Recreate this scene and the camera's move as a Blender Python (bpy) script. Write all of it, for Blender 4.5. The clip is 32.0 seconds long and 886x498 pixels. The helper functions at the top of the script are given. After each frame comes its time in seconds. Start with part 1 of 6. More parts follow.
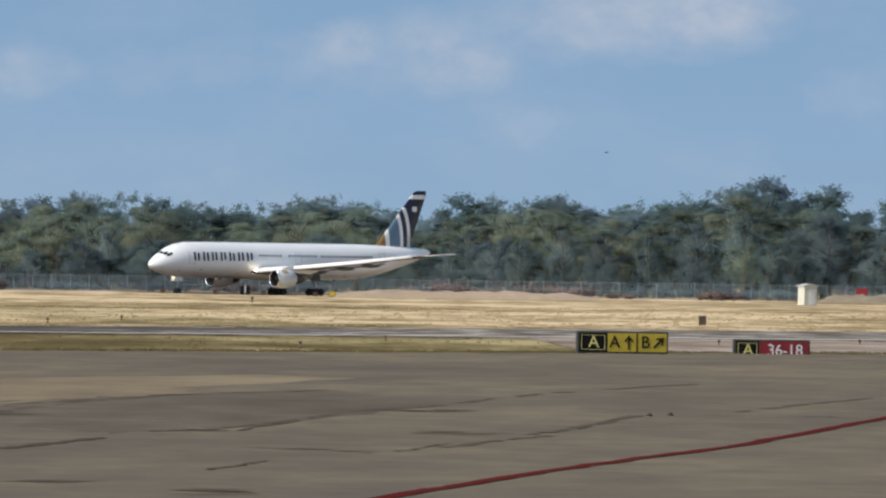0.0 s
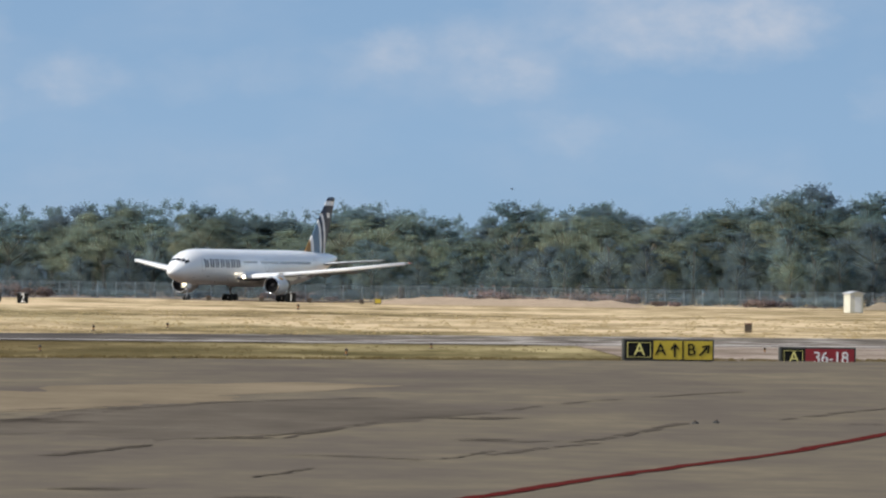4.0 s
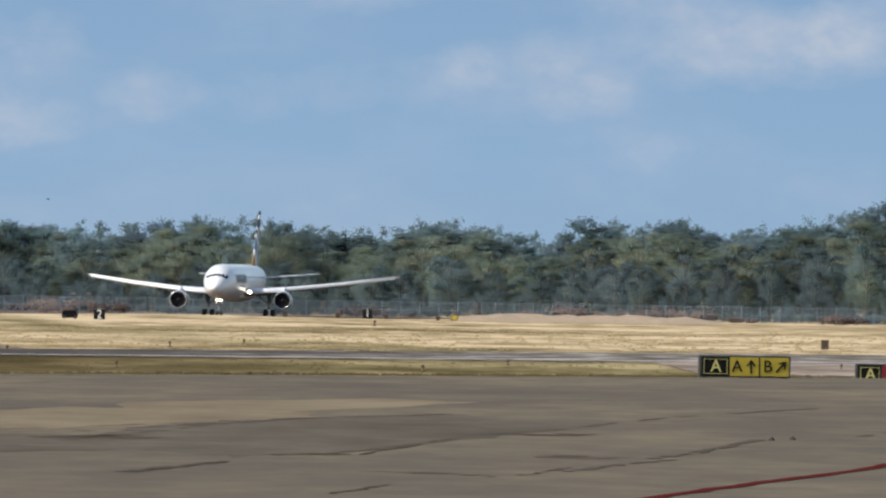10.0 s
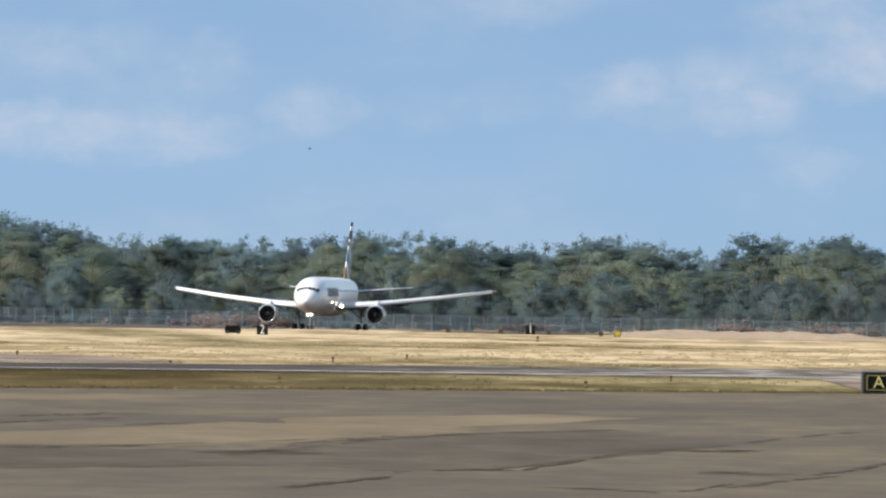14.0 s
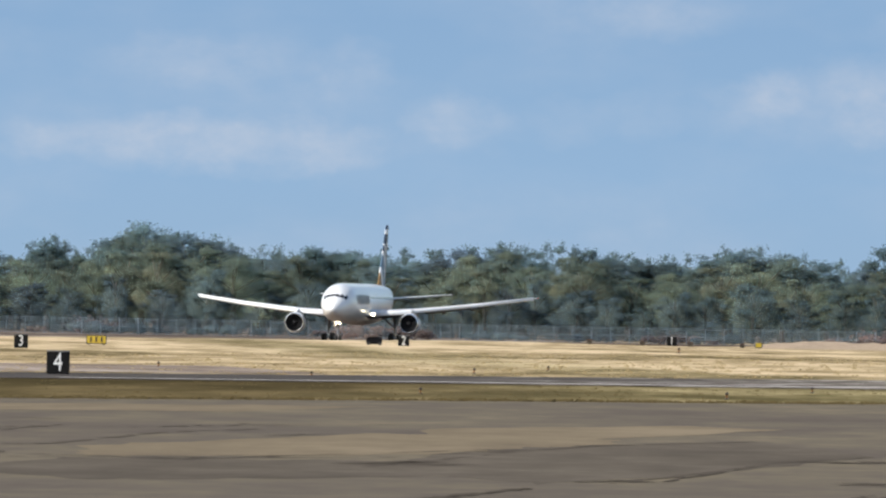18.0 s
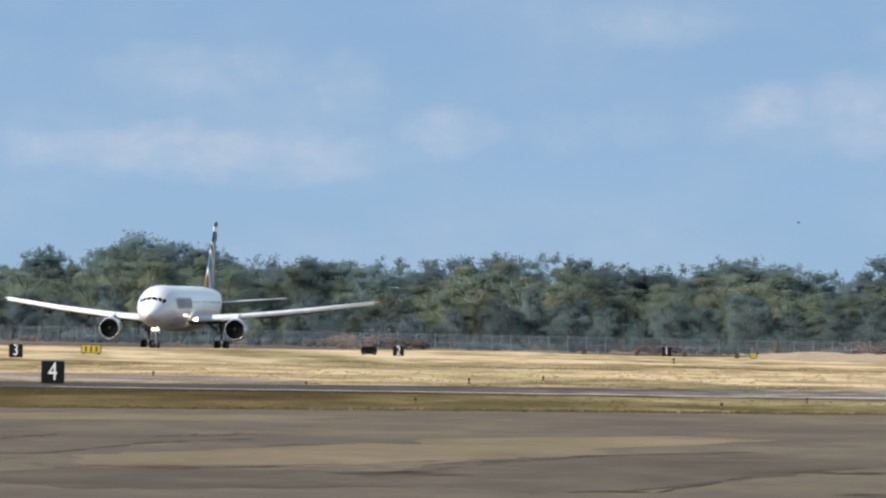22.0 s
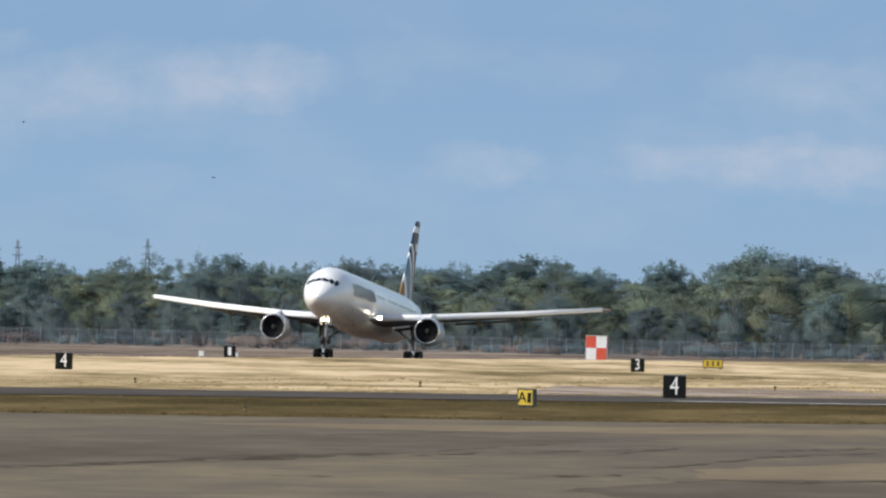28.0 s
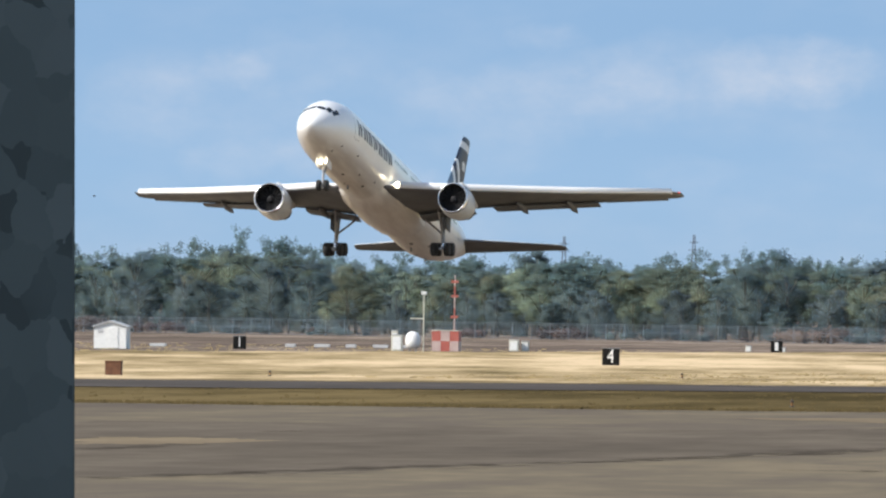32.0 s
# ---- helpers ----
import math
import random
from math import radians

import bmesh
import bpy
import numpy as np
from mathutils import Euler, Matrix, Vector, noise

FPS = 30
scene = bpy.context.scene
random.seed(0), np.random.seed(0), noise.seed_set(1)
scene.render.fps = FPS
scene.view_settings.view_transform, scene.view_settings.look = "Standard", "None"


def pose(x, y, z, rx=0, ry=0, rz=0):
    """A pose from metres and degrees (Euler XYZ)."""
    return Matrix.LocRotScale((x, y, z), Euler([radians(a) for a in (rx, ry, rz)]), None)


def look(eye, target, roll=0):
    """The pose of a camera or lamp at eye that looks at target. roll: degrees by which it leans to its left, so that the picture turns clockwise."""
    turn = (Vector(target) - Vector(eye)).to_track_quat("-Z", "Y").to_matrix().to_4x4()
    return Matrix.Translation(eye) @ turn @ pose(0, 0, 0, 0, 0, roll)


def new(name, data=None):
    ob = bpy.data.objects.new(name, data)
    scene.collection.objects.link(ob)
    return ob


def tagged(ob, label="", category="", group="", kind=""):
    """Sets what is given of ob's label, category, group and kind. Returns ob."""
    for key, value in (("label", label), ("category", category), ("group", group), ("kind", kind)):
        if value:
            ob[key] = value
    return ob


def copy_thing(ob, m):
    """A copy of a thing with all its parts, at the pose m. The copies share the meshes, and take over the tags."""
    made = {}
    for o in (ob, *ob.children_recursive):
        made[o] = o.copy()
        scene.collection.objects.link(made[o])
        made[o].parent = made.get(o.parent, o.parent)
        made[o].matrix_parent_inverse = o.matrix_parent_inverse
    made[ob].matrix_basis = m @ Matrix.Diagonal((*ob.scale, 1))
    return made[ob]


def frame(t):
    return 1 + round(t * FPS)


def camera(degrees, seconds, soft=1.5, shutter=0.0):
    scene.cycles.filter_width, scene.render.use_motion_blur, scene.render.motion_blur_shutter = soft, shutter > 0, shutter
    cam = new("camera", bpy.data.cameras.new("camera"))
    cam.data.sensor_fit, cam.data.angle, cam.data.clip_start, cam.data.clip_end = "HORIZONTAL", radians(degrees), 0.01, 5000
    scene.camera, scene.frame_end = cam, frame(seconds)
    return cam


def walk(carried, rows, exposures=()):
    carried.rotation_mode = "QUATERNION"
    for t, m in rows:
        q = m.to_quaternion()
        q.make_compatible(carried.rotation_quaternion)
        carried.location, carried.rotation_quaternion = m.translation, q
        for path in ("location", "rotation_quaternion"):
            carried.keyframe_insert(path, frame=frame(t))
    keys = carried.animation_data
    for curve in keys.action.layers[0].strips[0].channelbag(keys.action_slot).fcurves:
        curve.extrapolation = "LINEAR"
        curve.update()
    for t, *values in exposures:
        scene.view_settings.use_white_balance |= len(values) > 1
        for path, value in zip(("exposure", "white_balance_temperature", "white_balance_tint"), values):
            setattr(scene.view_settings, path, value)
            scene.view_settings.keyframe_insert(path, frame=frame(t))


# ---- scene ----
# The camera stands high over the apron's edge and pans after the aircraft: seconds, pan, tilt and lean in degrees.
cam = camera(3.5225, 32.0, soft=2.3)
EYE = (0, 0, 3.9)
VIEW_A = [(0, 0.0000, 0.0795, 0.84), (0.5, -0.0014, 0.0889, 0.81), (1, -0.0080, 0.0844, 0.84), (1.5, -0.0344, 0.0964, 0.87), (2, -0.0145, 0.1057, 0.86), (2.5, -0.0113, 0.1095, 0.92), (4.5, -0.2276, 0.1046, 0.84), (5, -0.2226, 0.1021, 0.92), (5.5, -0.3088, 0.1167, 0.91), (6, -0.4757, 0.1150, 0.86), (6.5, -0.5272, 0.1182, 0.91), (7, -0.5315, 0.1250, 0.91), (7.5, -0.4854, 0.1300, 0.88), (8, -0.4996, 0.1383, 0.92), (8.5, -0.5005, 0.1430, 0.87)]
VIEW_B = [(9, -0.4822, 0.1509, 0.91), (9.5, -0.4780, 0.1497, 0.92), (10, -0.4881, 0.1676, 0.89), (10.5, -0.6438, 0.1715, 0.99), (11, -0.7587, 0.1756, 1.00), (11.5, -0.8953, 0.1801, 0.95), (12, -1.0031, 0.1880, 0.93), (12.5, -1.1436, 0.2002, 0.99), (13, -1.1334, 0.2037, 1.03), (13.5, -1.1390, 0.2195, 0.98), (14, -1.1378, 0.2197, 1.00), (14.5, -1.1092, 0.2299, 1.01), (16.5, -1.1695, 0.2509, 1.05), (17, -1.3325, 0.2548, 1.06)]
VIEW_C = [(17.5, -1.6143, 0.2544, 1.05), (18, -1.7009, 0.2552, 1.06), (18.5, -1.7288, 0.2545, 1.08), (19, -1.7224, 0.2560, 1.02), (19.5, -1.7276, 0.2698, 1.08), (20, -1.7178, 0.2675, 1.09), (20.5, -1.6917, 0.2760, 1.08), (21, -1.7300, 0.2799, 1.15), (21.5, -1.7210, 0.2897, 1.08), (22, -1.6814, 0.2952, 1.13), (22.5, -1.7640, 0.3004, 1.16), (23, -2.0394, 0.2881, 1.18), (23.5, -2.3410, 0.2884, 1.21), (24, -2.3286, 0.2895, 1.16)]
VIEW_D = [(24.5, -2.4004, 0.2988, 1.21), (25, -2.5858, 0.2989, 1.18), (25.5, -2.8884, 0.3091, 1.20), (26, -3.2539, 0.3030, 1.24), (26.5, -3.4404, 0.3096, 1.23), (28.5, -4.3133, 0.3039, 1.14), (29, -4.3432, 0.3128, 1.02), (29.5, -4.4660, 0.3160, 1.00), (30, -4.7800, 0.3131, 0.95), (30.5, -5.2249, 0.3071, 1.01), (31, -5.5127, 0.2985, 0.90), (31.5, -5.9279, 0.2334, 0.87), (32, -6.3269, 0.2452, 0.93)]
PATH = []
for t, pan, tilt, lean in VIEW_A + VIEW_B + VIEW_C + VIEW_D:
    a, b = radians(pan), radians(tilt)
    aim = (EYE[0] + 1000 * math.sin(a) * math.cos(b), EYE[1] + 1000 * math.cos(a) * math.cos(b), EYE[2] + 1000 * math.sin(b))
    PATH.append((t, look(EYE, aim, lean)))
walk(cam, PATH, [(0, -0.12), (1, -0.36), (2, -0.05), (5, -0.01), (7, 0.0), (8, 0.12), (9, -0.02), (10, -0.04), (11, 0.02), (12, -0.01), (13, 0.14), (14, 0.17), (17, 0.05), (18, 0.08), (19, 0.05), (20, 0.09), (21, 0.11), (22, 0.12), (23, 0.0), (26, -0.06), (29, 0.04), (30, 0.05), (31, 0.05), (32, 0.25)])

# ---- light ----
SUN = Vector((-0.68, -0.38, 0.63)).normalized()
world = bpy.data.worlds.new("sky")
scene.world = world
world.use_nodes = True
wn = world.node_tree
wbg = wn.nodes["Background"]
wsky = wn.nodes.new("ShaderNodeTexSky")
wsky.sky_type, wsky.sun_disc = "NISHITA", False
wsky.sun_elevation = math.asin(SUN.z)
wsky.sun_rotation = math.atan2(SUN.x, SUN.y)
wbg.inputs["Strength"].default_value = 0.145
wn.links.new(wsky.outputs[0], wbg.inputs[0])
lamp = bpy.data.lights.new("sun", "SUN")
lamp.energy, lamp.angle, lamp.color = 4.7, radians(0.5), (1.0, 0.95, 0.87)
sun = new("sun", lamp)
sun.matrix_world = look(SUN * 100, (0, 0, 0))


# ---- materials ----
def tree_of(name):
    m = bpy.data.materials.new(name)
    m.use_nodes = True
    return m, m.node_tree, m.node_tree.nodes["Principled BSDF"]


def link(nt, a, b):
    nt.links.new(a, b)


def noise_of(nt, scale, stretch=(1, 1, 1), detail=5.0, coords="Object", rough=0.55):
    tc = nt.nodes.new("ShaderNodeTexCoord")
    mp = nt.nodes.new("ShaderNodeMapping")
    mp.inputs["Scale"].default_value = stretch
    n = nt.nodes.new("ShaderNodeTexNoise")
    n.inputs["Scale"].default_value, n.inputs["Detail"].default_value, n.inputs["Roughness"].default_value = scale, detail, rough
    link(nt, tc.outputs[coords], mp.inputs["Vector"])
    link(nt, mp.outputs[0], n.inputs["Vector"])
    return n


def ramp_of(nt, value, stops, mode="LINEAR"):
    r = nt.nodes.new("ShaderNodeValToRGB")
    r.color_ramp.interpolation = mode
    while len(r.color_ramp.elements) < len(stops):
        r.color_ramp.elements.new(0.5)
    for e, (p, c) in zip(r.color_ramp.elements, stops):
        e.position, e.color = p, (*c, 1)
    link(nt, value, r.inputs[0])
    return r


def mix_of(nt, fac, a, b, blend="MIX"):
    m = nt.nodes.new("ShaderNodeMix")
    m.data_type, m.blend_type = "RGBA", blend
    for src, sock in ((fac, m.inputs[0]), (a, m.inputs[6]), (b, m.inputs[7])):
        if isinstance(src, (int, float)):
            sock.default_value = src
        elif isinstance(src, tuple):
            sock.default_value = (*src, 1)
        else:
            link(nt, src, sock)
    return m.outputs[2]


def math_of(nt, op, a, b=0.0, clamp=False):
    m = nt.nodes.new("ShaderNodeMath")
    m.operation, m.use_clamp = op, clamp
    for src, sock in ((a, m.inputs[0]), (b, m.inputs[1])):
        if isinstance(src, (int, float)):
            sock.default_value = src
        else:
            link(nt, src, sock)
    return m.outputs[0]


def bump_of(nt, bsdf, height, strength, distance):
    b = nt.nodes.new("ShaderNodeBump")
    b.inputs["Strength"].default_value, b.inputs["Distance"].default_value = strength, distance
    link(nt, height, b.inputs["Height"])
    link(nt, b.outputs[0], bsdf.inputs["Normal"])


def surface(name, dark, light, scale=3.0, rough=0.6, metal=0.0, bump=0.1, spread=0.0, fine=None, stretch=(1, 1, 1), coat=0.0):
    """Two colours mixed by a broad and a fine noise, with a little relief."""
    m, nt, bs = tree_of(name)
    a = noise_of(nt, scale, stretch)
    b = noise_of(nt, fine or scale * 7.3, stretch, 3.0)
    f = math_of(nt, "ADD", math_of(nt, "MULTIPLY", a.outputs[0], 0.68), math_of(nt, "MULTIPLY", b.outputs[0], 0.32))
    r = ramp_of(nt, f, ((0.32, dark), (0.68, light)))
    col = r.outputs[0]
    if spread:
        oi = nt.nodes.new("ShaderNodeObjectInfo")
        hs = nt.nodes.new("ShaderNodeHueSaturation")
        link(nt, math_of(nt, "ADD", math_of(nt, "MULTIPLY", oi.outputs["Random"], spread), 1 - spread / 2), hs.inputs["Value"])
        link(nt, col, hs.inputs["Color"])
        col = hs.outputs[0]
    link(nt, col, bs.inputs["Base Color"])
    bs.inputs["Roughness"].default_value, bs.inputs["Metallic"].default_value = rough, metal
    bs.inputs["Coat Weight"].default_value = coat
    if bump:
        bump_of(nt, bs, b.outputs[0], bump, 0.02)
    return m


def glowing(name, colour, strength):
    m, nt, bs = tree_of(name)
    bs.inputs["Base Color"].default_value = (*colour, 1)
    bs.inputs["Emission Color"].default_value = (*colour, 1)
    bs.inputs["Emission Strength"].default_value = strength
    return m


M_WHITE = surface("white_aircraft_paint", (0.80, 0.80, 0.79), (0.86, 0.86, 0.85), 0.35, 0.32, 0, 0.02, coat=0.3)
# blue tint of the fence: distance haze put into the steel's colour
M_FENCE = surface("hazed_fence_steel", (0.14, 0.17, 0.20), (0.22, 0.26, 0.30), 2, 0.6, 0.3)
M_SLAT = surface("bright_slat_paint", (0.80, 0.80, 0.79), (0.88, 0.88, 0.87), 0.6, 0.28, 0, 0.02, coat=0.3)
# wing grey darkened so that the underside's shade is in the colour
M_GREY = surface("shaded_grey_wing_paint", (0.130, 0.134, 0.142), (0.180, 0.184, 0.192), 0.5, 0.8, 0, 0.02)
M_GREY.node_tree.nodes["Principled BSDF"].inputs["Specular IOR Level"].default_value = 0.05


def hull_paint():
    """White gloss above; the belly's shade is put into a streaky greyer colour below."""
    m = surface("white_hull_paint", (0.80, 0.80, 0.79), (0.86, 0.86, 0.85), 0.35, 0.32, 0, 0.02, coat=0.3)
    nt = m.node_tree
    bs = nt.nodes["Principled BSDF"]
    old = bs.inputs["Base Color"].links[0].from_socket
    tc = nt.nodes.new("ShaderNodeTexCoord")
    sp = nt.nodes.new("ShaderNodeSeparateXYZ")
    link(nt, tc.outputs["Object"], sp.inputs[0])
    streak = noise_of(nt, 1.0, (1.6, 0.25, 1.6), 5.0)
    # edge of the painted belly shade, by height and broken by noise
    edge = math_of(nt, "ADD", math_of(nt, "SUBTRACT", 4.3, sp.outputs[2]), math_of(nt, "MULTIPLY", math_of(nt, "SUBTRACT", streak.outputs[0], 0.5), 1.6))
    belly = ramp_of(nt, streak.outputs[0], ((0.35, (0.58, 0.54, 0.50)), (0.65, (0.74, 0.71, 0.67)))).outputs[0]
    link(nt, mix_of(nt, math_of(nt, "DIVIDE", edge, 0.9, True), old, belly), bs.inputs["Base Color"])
    return m


M_HULL = hull_paint()
M_NACELLE = surface("dull_white_nacelle_paint", (0.50, 0.53, 0.55), (0.64, 0.67, 0.69), 0.9, 0.4, 0, 0.02)
# paler copy of the wing grey, with sunlight put into the colour
M_WINGSUNLIT = surface("sunlit_upper_wing_skin", (0.62, 0.62, 0.62), (0.74, 0.74, 0.74), 0.5, 0.34, 0.0, 0.02)
M_LIP = surface("polished_aluminium", (0.72, 0.72, 0.73), (0.82, 0.82, 0.83), 1.0, 0.22, 0.9, 0.02)
M_NAVY = surface("navy_paint", (0.008, 0.012, 0.030), (0.013, 0.019, 0.042), 1.0, 0.75, 0, 0.02)
M_NAVY.node_tree.nodes["Principled BSDF"].inputs["Specular IOR Level"].default_value = 0.08
M_GLASS = surface("dark_glazing", (0.010, 0.012, 0.014), (0.02, 0.024, 0.028), 2.0, 0.12, 0, 0.0)
M_RUBBER = surface("tyre_rubber", (0.012, 0.012, 0.012), (0.03, 0.03, 0.03), 6, 0.85)
M_STEEL = surface("dull_steel", (0.22, 0.22, 0.23), (0.36, 0.36, 0.37), 4, 0.45, 0.7)
M_FAN = surface("dark_fan", (0.010, 0.010, 0.012), (0.022, 0.022, 0.025), 3, 0.75, 0.2)
M_AMBER = surface("amber_paint", (0.34, 0.18, 0.04), (0.42, 0.24, 0.06), 2, 0.5)
M_EXHAUST = surface("heat_stained_metal", (0.05, 0.045, 0.04), (0.12, 0.10, 0.085), 2, 0.55, 0.6)
M_PYLON = surface("pale_blue_grey_steel", (0.11, 0.14, 0.18), (0.16, 0.19, 0.24), 2, 0.8)
M_LAMP = glowing("lit_landing_light", (1.0, 0.86, 0.62), 14.0)
M_NAVRED = glowing("red_navigation_light", (0.7, 0.05, 0.03), 0.5)
M_SIGNBLACK = surface("black_sign_face", (0.006, 0.006, 0.006), (0.014, 0.014, 0.014), 3, 0.8)
M_SIGNBLACK.node_tree.nodes["Principled BSDF"].inputs["Specular IOR Level"].default_value = 0.1
M_SIGNYELLOW = surface("yellow_sign_face", (0.42, 0.30, 0.022), (0.54, 0.40, 0.035), 3, 0.45)
M_SIGNRED = surface("red_sign_face", (0.20, 0.010, 0.016), (0.28, 0.018, 0.024), 3, 0.45)
M_SIGNWHITE = surface("white_sign_paint", (0.68, 0.68, 0.66), (0.82, 0.82, 0.80), 3, 0.5)
M_FRAME = surface("dark_sign_frame", (0.02, 0.02, 0.018), (0.05, 0.05, 0.045), 4, 0.5)
M_LETTERYELLOW = surface("yellow_lettering", (0.62, 0.54, 0.17), (0.74, 0.66, 0.24), 3, 0.5)
M_SHED = surface("white_shed_panel", (0.54, 0.52, 0.43), (0.66, 0.64, 0.54), 1.2, 0.55)
M_SHEDROOF = surface("grey_shed_roof", (0.40, 0.41, 0.42), (0.55, 0.55, 0.55), 1.2, 0.5)
M_REDPAINT = surface("orange_red_paint", (0.52, 0.06, 0.03), (0.66, 0.10, 0.05), 1.5, 0.55)
# faded red and pinkish white, drawn together to hold the exhaust haze
M_REDFADE = surface("hazed_faded_red_paint", (0.36, 0.085, 0.065), (0.46, 0.13, 0.10), 1.5, 0.6)
M_PINKWHITE = surface("hazed_pinkish_white_paint", (0.42, 0.30, 0.27), (0.54, 0.42, 0.38), 1.5, 0.6)
M_RUST = surface("rusty_brown_steel", (0.07, 0.028, 0.014), (0.16, 0.07, 0.035), 3, 0.8, 0.0, 0.3)
M_DARKBROWN = surface("dark_brown_box", (0.03, 0.02, 0.012), (0.07, 0.05, 0.03), 3, 0.7)
M_ORANGE = surface("weathered_orange_fixture", (0.20, 0.09, 0.03), (0.32, 0.15, 0.05), 3, 0.7)
M_LENSBLUE = surface("dark_blue_lens", (0.015, 0.02, 0.035), (0.03, 0.035, 0.06), 3, 0.3)
M_LENSDARK = surface("dark_amber_lens", (0.035, 0.022, 0.012), (0.07, 0.042, 0.022), 3, 0.4)
M_FEATHER = surface("dark_feathers", (0.02, 0.018, 0.016), (0.05, 0.045, 0.04), 9, 0.8)
M_BARK = surface("grey_bark", (0.07, 0.06, 0.05), (0.16, 0.14, 0.12), 2.0, 0.9, 0, 0.4)
M_DARKCAR = surface("dark_vehicle_paint", (0.004, 0.004, 0.006), (0.009, 0.009, 0.012), 1, 0.8)
M_DARKCAR.node_tree.nodes["Principled BSDF"].inputs["Specular IOR Level"].default_value = 0.1


def foliage(name, dark, light, warm, gaps=0.0, spread=1.0):
    """Leaves that scatter and pass light; gaps: the share of open air between the leaves of one card."""
    m, nt, bs = tree_of(name)
    geo = nt.nodes.new("ShaderNodeNewGeometry")
    oi = nt.nodes.new("ShaderNodeObjectInfo")
    patch = noise_of(nt, 0.42, (1, 1, 1), 3.0)
    f = math_of(nt, "ADD", math_of(nt, "MULTIPLY", geo.outputs["Random Per Island"], 0.35), math_of(nt, "MULTIPLY", math_of(nt, "SUBTRACT", patch.outputs[0], 0.22), 1.15))
    c = ramp_of(nt, f, ((0.15, dark), (0.55, light), (0.9, warm))).outputs[0]
    hs = nt.nodes.new("ShaderNodeHueSaturation")
    link(nt, math_of(nt, "ADD", math_of(nt, "MULTIPLY", oi.outputs["Random"], 0.085 * spread), 0.5 - 0.055 * spread), hs.inputs["Hue"])
    # brightness from a second, unrelated draw of the same number
    draw = math_of(nt, "FRACT", math_of(nt, "MULTIPLY", oi.outputs["Random"], 37.7))
    link(nt, math_of(nt, "ADD", math_of(nt, "MULTIPLY", draw, 0.40 * spread), 1.0 - 0.16 * spread), hs.inputs["Value"])
    link(nt, c, hs.inputs["Color"])
    link(nt, hs.outputs[0], bs.inputs["Base Color"])
    bs.inputs["Roughness"].default_value = 0.75
    bs.inputs["Specular IOR Level"].default_value = 0.15
    tr = nt.nodes.new("ShaderNodeBsdfTranslucent")
    link(nt, hs.outputs[0], tr.inputs["Color"])
    mx = nt.nodes.new("ShaderNodeMixShader")
    mx.inputs[0].default_value = 0.58
    link(nt, bs.outputs[0], mx.inputs[1])
    link(nt, tr.outputs[0], mx.inputs[2])
    if gaps:
        air = nt.nodes.new("ShaderNodeBsdfTransparent")
        holes = nt.nodes.new("ShaderNodeMixShader")
        holes.inputs[0].default_value = gaps
        link(nt, mx.outputs[0], holes.inputs[1])
        link(nt, air.outputs[0], holes.inputs[2])
        mx = holes
    link(nt, mx.outputs[0], nt.nodes["Material Output"].inputs["Surface"])
    return m


# Distance haze is put into these leaf colours: raised and tinted blue.
M_LEAF = foliage("hazed_olive_leaves", (0.176, 0.238, 0.228), (0.222, 0.280, 0.216), (0.294, 0.320, 0.196), 0.58)
M_LEAFDARK = foliage("hazed_dark_leaves", (0.142, 0.212, 0.242), (0.168, 0.238, 0.244), (0.210, 0.262, 0.222), 0.58)
# front row and undergrowth: low shade is in the colour as well
M_LEAFHAZE = foliage("hazed_shaded_undergrowth", (0.122, 0.178, 0.206), (0.148, 0.204, 0.220), (0.192, 0.236, 0.210), 0.58, 0.5)
M_SHRUB = foliage("reddish_brown_shrub", (0.20, 0.152, 0.138), (0.27, 0.205, 0.180), (0.33, 0.255, 0.215), 0.4, 0.4)
M_STRAW = foliage("dry_straw_blades", (0.42, 0.32, 0.16), (0.54, 0.42, 0.22), (0.66, 0.54, 0.31), 0.0, 0.0)
M_BLADE = foliage("dull_green_blades", (0.13, 0.098, 0.042), (0.19, 0.142, 0.062), (0.17, 0.135, 0.060), 0.0, 0.0)


